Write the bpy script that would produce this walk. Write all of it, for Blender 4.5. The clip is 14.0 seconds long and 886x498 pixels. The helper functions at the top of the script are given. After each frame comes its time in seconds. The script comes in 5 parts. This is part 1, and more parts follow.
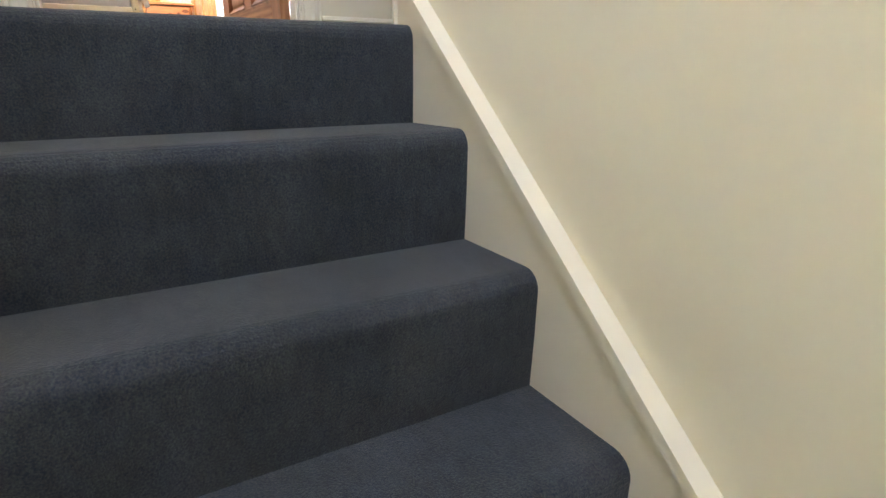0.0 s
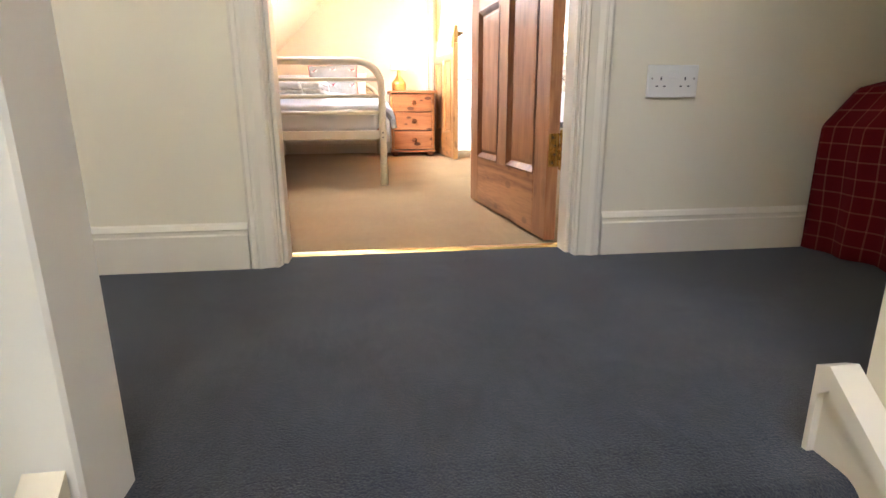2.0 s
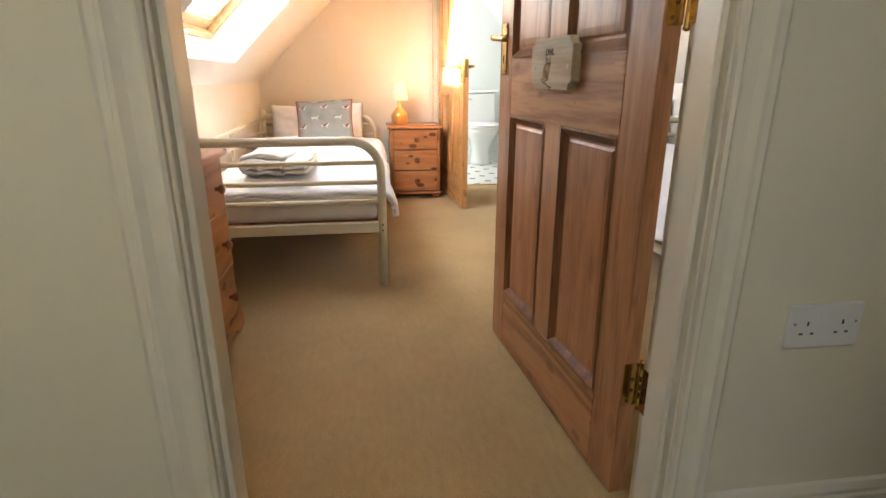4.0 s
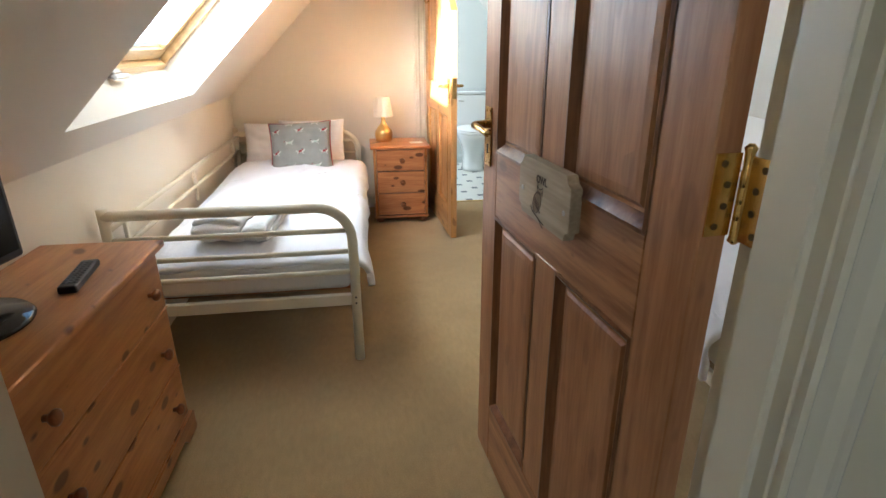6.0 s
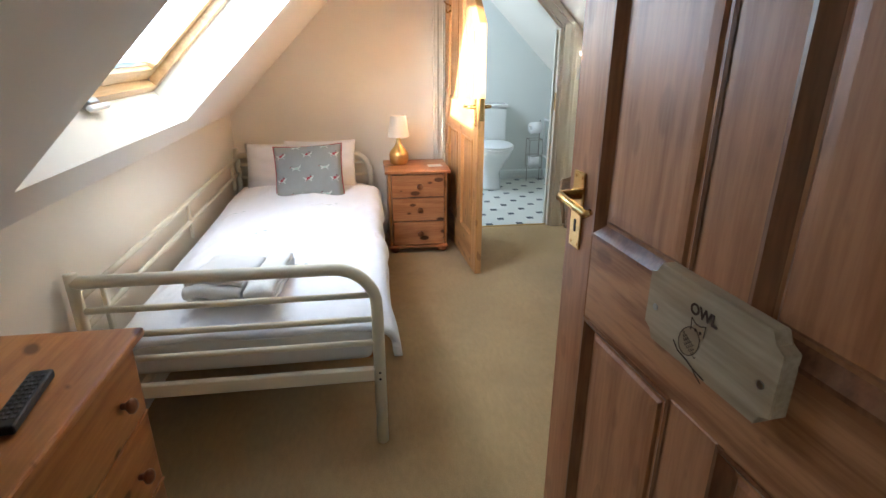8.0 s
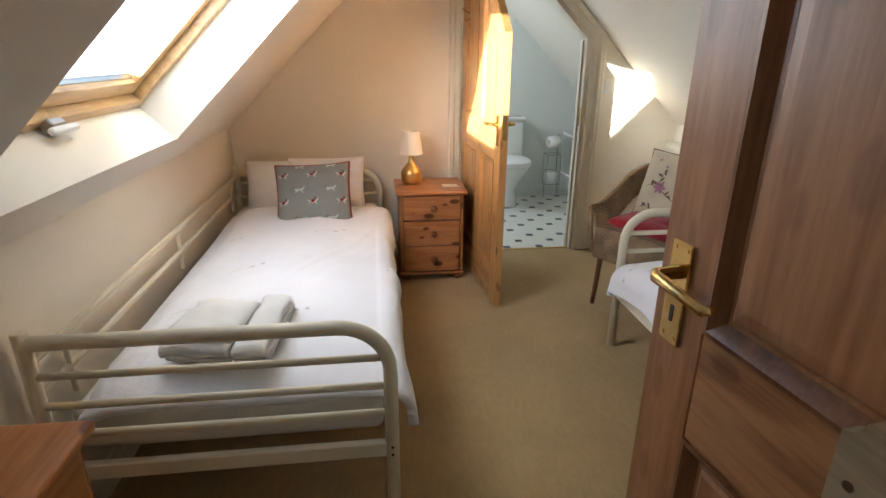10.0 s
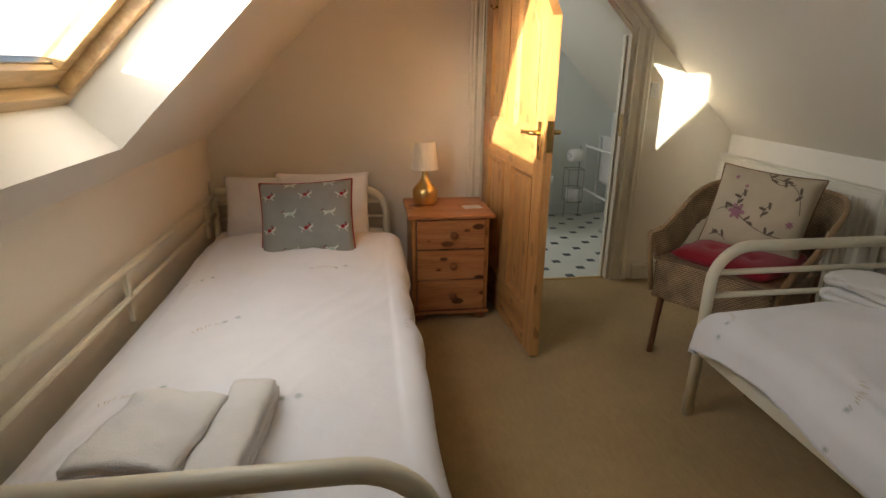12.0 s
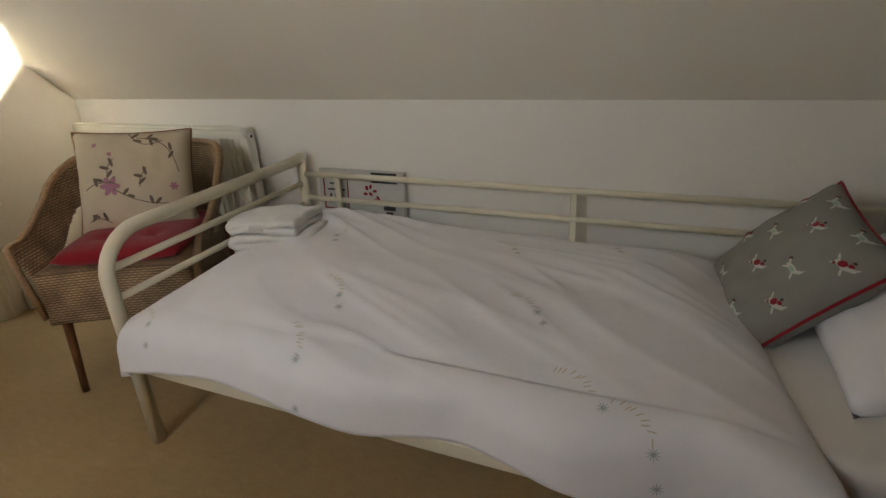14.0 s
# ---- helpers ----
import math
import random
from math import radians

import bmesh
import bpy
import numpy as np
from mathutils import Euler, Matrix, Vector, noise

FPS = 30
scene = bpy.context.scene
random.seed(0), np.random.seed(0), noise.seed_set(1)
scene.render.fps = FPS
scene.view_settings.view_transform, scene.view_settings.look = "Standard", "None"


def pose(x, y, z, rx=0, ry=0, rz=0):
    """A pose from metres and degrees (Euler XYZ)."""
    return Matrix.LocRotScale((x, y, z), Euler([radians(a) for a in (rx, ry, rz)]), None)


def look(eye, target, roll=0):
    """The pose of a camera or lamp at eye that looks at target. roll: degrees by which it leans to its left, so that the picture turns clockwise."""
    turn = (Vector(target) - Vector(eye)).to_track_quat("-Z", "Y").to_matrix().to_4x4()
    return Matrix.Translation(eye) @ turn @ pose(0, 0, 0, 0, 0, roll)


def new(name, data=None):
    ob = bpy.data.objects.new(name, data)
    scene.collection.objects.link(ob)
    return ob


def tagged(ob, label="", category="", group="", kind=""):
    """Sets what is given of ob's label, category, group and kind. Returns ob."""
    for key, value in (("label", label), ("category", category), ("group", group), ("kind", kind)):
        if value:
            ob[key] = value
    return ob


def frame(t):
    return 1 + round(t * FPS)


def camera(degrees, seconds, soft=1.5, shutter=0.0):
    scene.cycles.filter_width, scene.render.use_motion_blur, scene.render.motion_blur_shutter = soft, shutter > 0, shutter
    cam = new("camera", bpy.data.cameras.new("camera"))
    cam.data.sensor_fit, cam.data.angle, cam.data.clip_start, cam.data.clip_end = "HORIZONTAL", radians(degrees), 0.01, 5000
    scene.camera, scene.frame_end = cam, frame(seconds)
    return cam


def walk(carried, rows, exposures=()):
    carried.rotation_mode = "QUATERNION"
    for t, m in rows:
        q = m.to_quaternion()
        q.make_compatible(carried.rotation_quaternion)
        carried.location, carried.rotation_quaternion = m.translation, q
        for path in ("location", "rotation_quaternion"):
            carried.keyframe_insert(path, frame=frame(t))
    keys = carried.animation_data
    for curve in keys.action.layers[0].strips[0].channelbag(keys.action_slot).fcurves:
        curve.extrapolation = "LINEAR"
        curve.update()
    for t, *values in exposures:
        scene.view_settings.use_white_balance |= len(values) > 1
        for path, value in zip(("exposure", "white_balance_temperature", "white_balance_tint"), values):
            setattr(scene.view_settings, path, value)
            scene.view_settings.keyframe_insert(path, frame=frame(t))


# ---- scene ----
cam = camera(79.0, 14.0)
PATH = [
    (0, (-0.605, -2.175, -0.13), (0.322, -0.508, -0.716), -0.6),
    (0.5, (-0.547, -1.967, -0.083), (0.005, -0.085, -0.476), -1.4),
    (1, (-0.514, -1.789, 0.072), (-0.083, 0.113, -0.372), -0.8),
    (1.5, (-0.574, -1.637, 0.249), (-0.255, 0.277, -0.236), -0.4),
    (2, (-0.564, -1.458, 0.419), (-0.318, 0.46, -0.092), -0.3),
    (2.5, (-0.53, -1.295, 0.503), (-0.283, 0.615, -0.036), -0.4),
    (3, (-0.561, -1.18, 0.652), (-0.301, 0.713, 0.062), 0.9),
    (3.5, (-0.582, -0.968, 0.815), (-0.326, 0.918, 0.201), 0.2),
    (4, (-0.544, -0.796, 0.917), (-0.293, 1.091, 0.303), 0.0),
    (6.5, (-0.421, -0.36, 1.256), (-0.17, 1.487, 0.529), -0.4),
    (7, (-0.43, -0.274, 1.276), (-0.196, 1.574, 0.549), -0.1),
    (7.5, (-0.469, -0.087, 1.292), (-0.232, 1.759, 0.559), 0.1),
    (8, (-0.507, 0.004, 1.288), (-0.251, 1.857, 0.581), -0.0),
    (10.5, (-0.523, 0.43, 1.305), (-0.3, 2.302, 0.637), 0.6),
    (11, (-0.544, 0.579, 1.251), (-0.336, 2.461, 0.606), 0.6),
    (11.5, (-0.627, 0.764, 1.236), (-0.391, 2.643, 0.595), 1.0),
    (12, (-0.592, 0.886, 1.212), (-0.327, 2.764, 0.575), 0.6),
    (12.5, (-0.489, 1.063, 1.183), (-0.099, 2.912, 0.529), 0.1),
    (13, (-0.395, 1.176, 1.176), (0.286, 2.925, 0.485), -0.4),
    (13.5, (-0.325, 1.235, 1.094), (0.965, 2.584, 0.375), -1.2),
    (14, (-0.261, 1.116, 1.116), (1.422, 1.868, 0.339), -3.3),
]
EXPOSURES = [(0, 5.1, 5800, 16), (1, 5.45, 5950, 17), (2, 4.85, 6000, 20), (3, 4.45, 6150, 19), (4, 3.75, 6350, 13), (6.5, 3.25, 5400, 7), (8, 3.05, 5300, 7), (10.5, 2.3, 6200, 10), (12.5, 1.68, 6900, 11), (14, 2.0, 6700, 10)]
walk(cam, [(t, look(eye, target, roll)) for t, eye, target, roll in PATH], EXPOSURES)

# ---- world, sun and lamps ----
SUN_WAY = Vector((0.713, 0.675, -0.187)).normalized()
world = bpy.data.worlds.new("world")
scene.world = world
world.use_nodes = True
wn = world.node_tree.nodes
sky = wn.new("ShaderNodeTexSky")
sky.sky_type, sky.sun_disc = "NISHITA", False
sky.sun_elevation = math.asin(-SUN_WAY.z)
sky.dust_density, sky.air_density = 1.0, 1.0
sky.sun_rotation = math.atan2(-SUN_WAY.x, -SUN_WAY.y)
world.node_tree.links.new(sky.outputs[0], wn["Background"].inputs[0])
wn["Background"].inputs[1].default_value = 0.13

sun_data = bpy.data.lights.new("sun", "SUN")
sun_data.energy, sun_data.angle, sun_data.color = 5.0, radians(0.5), (1.0, 0.95, 0.84)
sun = new("sun", sun_data)
sun.matrix_world = look((0, 0, 0), tuple(SUN_WAY))


def area_lamp(name, eye, target, w, h, watts, colour):
    data = bpy.data.lights.new(name, "AREA")
    data.shape, data.size, data.size_y, data.energy, data.color = "RECTANGLE", w, h, watts, colour
    ob = new(name, data)
    ob.matrix_world = look(eye, target)
    return ob


area_lamp("skylight_daylight", (-1.16, 2.25, 1.60), (0.1, 3.05, 0.95), 0.8, 0.5, 2.0, (0.93, 0.96, 1.0))
# fill lamp added above the stairs, with no known source there
area_lamp("landing_fill", (-0.6, -2.45, 2.45), (-0.5, -2.3, 0.0), 0.9, 0.8, 1.2, (1.0, 0.93, 0.82))
# fill lamp added inside the bathroom, which has no window built
area_lamp("bathroom_fill", (-0.6, 4.6, 1.6), (0.6, 4.6, 0.6), 0.6, 0.7, 2.4, (0.88, 0.94, 1.0))

# ---- materials ----
def material(name, colour, rough=0.6, second=None, scale=6.0, mix=0.5, fine=0.0, fine_scale=300.0, bump=0.0, metal=0.0, stretch=(1, 1, 1), sheen=0.0, spec=0.5):
    m = bpy.data.materials.new(name)
    m.use_nodes = True
    nt = m.node_tree
    n, l = nt.nodes, nt.links
    b = n["Principled BSDF"]
    b.inputs["Roughness"].default_value = rough
    b.inputs["Metallic"].default_value = metal
    b.inputs["Specular IOR Level"].default_value = spec
    b.inputs["Sheen Weight"].default_value = sheen
    b.inputs["Base Color"].default_value = (*colour, 1)
    co = n.new("ShaderNodeTexCoord")
    mp = n.new("ShaderNodeMapping")
    mp.inputs["Scale"].default_value = stretch
    l.new(co.outputs["Object"], mp.inputs[0])
    if second:
        big = n.new("ShaderNodeTexNoise")
        big.inputs["Scale"].default_value, big.inputs["Detail"].default_value = scale, 5
        small = n.new("ShaderNodeTexNoise")
        small.inputs["Scale"].default_value, small.inputs["Detail"].default_value = fine_scale, 3
        l.new(mp.outputs[0], big.inputs["Vector"])
        l.new(mp.outputs[0], small.inputs["Vector"])
        add = n.new("ShaderNodeMix")
        add.inputs[0].default_value = fine
        l.new(big.outputs[0], add.inputs[2])
        l.new(small.outputs[0], add.inputs[3])
        ramp = n.new("ShaderNodeValToRGB")
        ramp.color_ramp.elements[0].position, ramp.color_ramp.elements[1].position = 0.5 - mix / 2, 0.5 + mix / 2
        ramp.color_ramp.elements[0].color, ramp.color_ramp.elements[1].color = (*colour, 1), (*second, 1)
        l.new(add.outputs[0], ramp.inputs[0])
        l.new(ramp.outputs[0], b.inputs["Base Color"])
        if bump:
            bp = n.new("ShaderNodeBump")
            bp.inputs["Strength"].default_value, bp.inputs["Distance"].default_value = bump, 0.004
            l.new(add.outputs[0], bp.inputs["Height"])
            l.new(bp.outputs[0], b.inputs["Normal"])
    return m


def wood(name, light, dark, rough=0.38, axis=2, knots=0.5, bands=9.0):
    """Pine with grain along one local axis, growth bands and a few dark knots."""
    m = bpy.data.materials.new(name)
    m.use_nodes = True
    nt = m.node_tree
    n, l = nt.nodes, nt.links
    b = n["Principled BSDF"]
    co, info = n.new("ShaderNodeTexCoord"), n.new("ShaderNodeObjectInfo")
    shift = n.new("ShaderNodeVectorMath")
    shift.operation = "MULTIPLY_ADD"
    shift.inputs[1].default_value = (7.3, 5.1, 3.7)
    l.new(info.outputs["Random"], shift.inputs[0])
    l.new(co.outputs["Object"], shift.inputs[2])
    stretch = [1.0, 1.0, 1.0]
    stretch[axis] = 0.09
    mp = n.new("ShaderNodeMapping")
    mp.inputs["Scale"].default_value = stretch
    l.new(shift.outputs[0], mp.inputs[0])
    warp = n.new("ShaderNodeTexNoise")
    warp.inputs["Scale"].default_value, warp.inputs["Detail"].default_value = 5.0, 2
    l.new(mp.outputs[0], warp.inputs["Vector"])
    rings = n.new("ShaderNodeMath")
    rings.operation = "MULTIPLY"
    rings.inputs[1].default_value = bands * 6
    l.new(warp.outputs[0], rings.inputs[0])
    wave = n.new("ShaderNodeMath")
    wave.operation = "SINE"
    l.new(rings.outputs[0], wave.inputs[0])
    fine = n.new("ShaderNodeTexNoise")
    fine.inputs["Scale"].default_value, fine.inputs["Detail"].default_value = 130.0, 4
    l.new(mp.outputs[0], fine.inputs["Vector"])
    mix = n.new("ShaderNodeMath")
    mix.operation = "MULTIPLY_ADD"
    mix.inputs[1].default_value = 0.24 if axis == 0 and "rail" in name else 0.16
    l.new(wave.outputs[0], mix.inputs[0])
    l.new(fine.outputs[0], mix.inputs[2])
    ramp = n.new("ShaderNodeValToRGB")
    ramp.color_ramp.elements[0].position, ramp.color_ramp.elements[1].position = 0.25, 0.8
    ramp.color_ramp.elements[0].color, ramp.color_ramp.elements[1].color = (*light, 1), (*dark, 1)
    l.new(mix.outputs[0], ramp.inputs[0])
    flat = n.new("ShaderNodeCombineXYZ")
    ways = {0: ((6.5, 4.0, 0.0), (0.0, 6.5, 13.0)), 1: ((4.0, 6.0, 0.0), (6.5, 0.0, 12.0)), 2: ((12.0, 12.0, 0.0), (0.0, 0.0, 5.5))}[axis]
    for k, way in enumerate(ways):
        dot = n.new("ShaderNodeVectorMath")
        dot.operation = "DOT_PRODUCT"
        dot.inputs[1].default_value = way
        l.new(shift.outputs[0], dot.inputs[0])
        l.new(dot.outputs["Value"], flat.inputs[k])
    vor = n.new("ShaderNodeTexVoronoi")
    vor.voronoi_dimensions = "2D"
    vor.inputs["Scale"].default_value = 1.0
    l.new(flat.outputs[0], vor.inputs["Vector"])
    some = n.new("ShaderNodeSeparateColor")
    l.new(vor.outputs["Color"], some.inputs[0])
    size = n.new("ShaderNodeMath")
    size.operation = "MULTIPLY_ADD"
    size.inputs[1].default_value, size.inputs[2].default_value = -0.26, 0.115
    l.new(some.outputs[0], size.inputs[0])
    away = n.new("ShaderNodeMath")
    l.new(vor.outputs["Distance"], away.inputs[0])
    l.new(size.outputs[0], away.inputs[1])
    kr = n.new("ShaderNodeMapRange")
    kr.inputs[1].default_value, kr.inputs[2].default_value = 0.02, 0.09
    kr.inputs[3].default_value, kr.inputs[4].default_value = knots, 0.0
    l.new(away.outputs[0], kr.inputs[0])
    km = n.new("ShaderNodeMix")
    km.data_type = "RGBA"
    l.new(kr.outputs[0], km.inputs[0])
    l.new(ramp.outputs[0], km.inputs[6])
    km.inputs[7].default_value = (dark[0] * 0.28, dark[1] * 0.22, dark[2] * 0.2, 1)
    l.new(km.outputs[2], b.inputs["Base Color"])
    bp = n.new("ShaderNodeBump")
    bp.inputs["Strength"].default_value, bp.inputs["Distance"].default_value = 0.12, 0.002
    l.new(mix.outputs[0], bp.inputs["Height"])
    l.new(bp.outputs[0], b.inputs["Normal"])
    b.inputs["Roughness"].default_value = rough
    return m


def carpet_material(name, a, c, size, patch, contrast):
    """Cut pile: fine tufts, brushed streaks and broad patches where the pile lies another way."""
    m = material(name, a, 0.95, c, 5.0, 0.34, 0.8, size, 0.6, sheen=0.2, spec=0.08)
    n, l = m.node_tree.nodes, m.node_tree.links
    b = n["Principled BSDF"]
    old = b.inputs["Base Color"].links[0].from_socket
    co = n.new("ShaderNodeTexCoord")
    wide, streak = n.new("ShaderNodeTexNoise"), n.new("ShaderNodeTexNoise")
    wide.inputs["Scale"].default_value, wide.inputs["Detail"].default_value, wide.inputs["Distortion"].default_value = patch, 4, 0.6
    streak.inputs["Scale"].default_value, streak.inputs["Detail"].default_value = 60.0, 3
    mp = n.new("ShaderNodeMapping")
    mp.inputs["Scale"].default_value = (1.0, 0.35, 0.35)
    l.new(co.outputs["Object"], wide.inputs["Vector"])
    l.new(co.outputs["Object"], mp.inputs[0])
    l.new(mp.outputs[0], streak.inputs["Vector"])
    mean = n.new("ShaderNodeMath")
    mean.operation = "MULTIPLY_ADD"
    mean.inputs[1].default_value = 0.8
    l.new(streak.outputs[0], mean.inputs[0])
    l.new(wide.outputs[0], mean.inputs[2])
    gain = n.new("ShaderNodeMapRange")
    gain.inputs[1].default_value, gain.inputs[2].default_value = 0.65, 1.15
    gain.inputs[3].default_value, gain.inputs[4].default_value = 1 - contrast, 1 + contrast
    l.new(mean.outputs[0], gain.inputs[0])
    tone = n.new("ShaderNodeVectorMath")
    tone.operation = "SCALE"
    l.new(old, tone.inputs[0])
    l.new(gain.outputs[0], tone.inputs["Scale"])
    l.new(tone.outputs[0], b.inputs["Base Color"])
    return m


M = {
    "wall": material("cream_emulsion", (0.84, 0.78, 0.66), 0.75, (0.81, 0.75, 0.63), 1.6, 0.5, 0.25, 60, 0.12),
    "kneewall": material("pale_knee_wall", (0.84, 0.81, 0.75), 0.7, (0.80, 0.77, 0.70), 1.6, 0.5, 0.25, 60, 0.12),
    "roof": material("cream_ceiling", (0.82, 0.77, 0.67), 0.75, (0.79, 0.74, 0.64), 1.4, 0.5, 0.25, 50, 0.12),
    "bathwall": material("pale_bathroom_wall", (0.74, 0.77, 0.73), 0.7, (0.71, 0.74, 0.70), 1.6, 0.5, 0.25, 60, 0.1),
    "gloss": material("cream_gloss_paint", (0.80, 0.75, 0.62), 0.32, (0.76, 0.70, 0.57), 4.0, 0.6, 0.2, 40, 0.05),
    "landing": material("landing_emulsion", (0.80, 0.74, 0.58), 0.75, (0.77, 0.71, 0.55), 1.6, 0.5, 0.25, 60, 0.12),
    "white": material("white_paint", (0.82, 0.82, 0.80), 0.45, (0.78, 0.78, 0.75), 4.0, 0.6, 0.2, 60, 0.05),
    "carpet": carpet_material("beige_carpet", (0.45, 0.315, 0.145), (0.34, 0.23, 0.10), 260, 2.2, 0.10),
    "blue": carpet_material("blue_grey_carpet", (0.018, 0.024, 0.040), (0.060, 0.064, 0.066), 330, 6.0, 0.2),
    "vinyl": material("white_vinyl", (0.74, 0.74, 0.68), 0.3, (0.70, 0.70, 0.63), 5.0, 0.6, 0.2, 60, 0.03),
    "vinyl_dark": material("dark_inset", (0.04, 0.06, 0.07), 0.3, (0.07, 0.09, 0.10), 20.0, 0.6, 0.2, 60, 0.03),
    "doorwood": wood("stripped_pine_upright", (0.48, 0.232, 0.105), (0.33, 0.138, 0.056), 0.36, 2, 0.25),
    "doorwood_x": wood("stripped_pine_rail", (0.50, 0.25, 0.11), (0.27, 0.108, 0.042), 0.36, 0, 0.45),
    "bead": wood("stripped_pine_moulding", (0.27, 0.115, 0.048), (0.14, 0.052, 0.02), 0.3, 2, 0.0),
    "yellow_pine": wood("honey_pine_upright", (0.57, 0.30, 0.105), (0.42, 0.19, 0.06), 0.32, 2, 0.5),
    "yellow_pine_x": wood("honey_pine_rail", (0.57, 0.30, 0.105), (0.42, 0.19, 0.06), 0.32, 0, 0.5),
    "pine": wood("orange_pine", (0.54, 0.235, 0.09), (0.38, 0.135, 0.045), 0.3, 0, 0.95),
    "pine_y": wood("orange_pine_side", (0.56, 0.25, 0.08), (0.40, 0.15, 0.04), 0.3, 1, 0.85),
    "pine_z": wood("orange_pine_upright", (0.56, 0.25, 0.08), (0.40, 0.15, 0.04), 0.3, 2, 0.6),
    "knob": wood("dark_pine_knob", (0.30, 0.11, 0.035), (0.18, 0.06, 0.02), 0.28, 2, 0.0),
    "frame_pine": wood("lacquered_window_pine", (0.62, 0.42, 0.20), (0.45, 0.27, 0.11), 0.3, 1, 0.2),
    "plaque": wood("bare_oak", (0.47, 0.37, 0.24), (0.33, 0.25, 0.15), 0.6, 0, 0.0),
    "brass": material("brass", (0.78, 0.55, 0.22), 0.24, (0.60, 0.40, 0.14), 40, 0.5, 0.2, 200, 0.05, metal=1.0),
    "dark_brass": material("tarnished_brass", (0.12, 0.08, 0.03), 0.5, metal=0.6),
    "gold": material("brushed_gold", (0.80, 0.56, 0.22), 0.30, (0.70, 0.47, 0.17), 60, 0.5, 0.2, 200, 0.03, metal=1.0),
    "tube": material("cream_enamel_tube", (0.78, 0.72, 0.56), 0.3, (0.74, 0.68, 0.51), 8.0, 0.5, 0.1, 60, 0.02),
    "linen": material("white_bed_linen", (0.82, 0.81, 0.82), 0.85, (0.77, 0.76, 0.77), 11.0, 0.6, 0.12, 120, 0.8, sheen=0.2, spec=0.2),
    "mattress": material("mattress_ticking", (0.78, 0.75, 0.70), 0.85, (0.72, 0.69, 0.63), 9.0, 0.6, 0.4, 400, 0.2, spec=0.2),
    "towel": material("white_terry_towel", (0.83, 0.81, 0.77), 0.95, (0.76, 0.74, 0.69), 60.0, 0.5, 0.6, 420, 1.0, sheen=0.4, spec=0.1),
    "grey_cloth": material("grey_cushion_cloth", (0.25, 0.25, 0.225), 0.9, (0.31, 0.31, 0.28), 30.0, 0.5, 0.6, 700, 0.5, spec=0.1),
    "red_cloth": material("red_cloth", (0.34, 0.016, 0.028), 0.85, (0.22, 0.010, 0.018), 14.0, 0.5, 0.6, 500, 0.4, sheen=0.2, spec=0.2),
    "pink": material("pink_thread", (0.40, 0.18, 0.24), 0.8),
    "motif": material("off_white_print", (0.60, 0.60, 0.54), 0.9),
    "green_thread": material("pale_green_print", (0.36, 0.48, 0.40), 0.85),
    "olive": material("olive_thread", (0.15, 0.11, 0.08), 0.8),
    "leaf_grey": material("grey_thread", (0.38, 0.43, 0.41), 0.8),
    "cream_cloth": material("cream_cushion_cloth", (0.62, 0.54, 0.40), 0.9, (0.50, 0.43, 0.31), 14.0, 0.6, 0.6, 600, 0.4, spec=0.1),
    "wicker_leg": material("brown_cane_leg", (0.24, 0.11, 0.05), 0.5, (0.17, 0.07, 0.03), 20.0, 0.5, 0.3, 100, 0.2),
    "radiator": material("radiator_enamel", (0.80, 0.78, 0.68), 0.35, (0.77, 0.75, 0.65), 3.0, 0.5, 0.1, 40, 0.02),
    "plastic": material("black_plastic", (0.02, 0.02, 0.022), 0.35),
    "rubber": material("grey_rubber_button", (0.10, 0.10, 0.11), 0.6),
    "screen": material("dark_screen", (0.01, 0.012, 0.018), 0.12),
    "ceramic": material("white_ceramic", (0.80, 0.81, 0.78), 0.1),
    "chrome": material("dull_chrome", (0.42, 0.40, 0.36), 0.3, metal=1.0),
    "paper": material("white_paper", (0.80, 0.79, 0.76), 0.9),
    "card": material("printed_card", (0.62, 0.60, 0.55), 0.6, (0.50, 0.48, 0.44), 14.0, 0.6, 0.2, 60, 0.0),
    "ink": material("black_ink", (0.03, 0.025, 0.03), 0.7),
    "burnt": material("burnt_mark", (0.06, 0.03, 0.015), 0.8),
    "burnt_soft": material("light_burnt_mark", (0.33, 0.23, 0.13), 0.8),
    "switch": material("switch_plastic", (0.80, 0.79, 0.74), 0.35),
    "roof_tile": material("roof_tile", (0.16, 0.12, 0.10), 0.8, (0.10, 0.08, 0.07), 4.0, 0.6, 0.3, 60, 0.3),
}


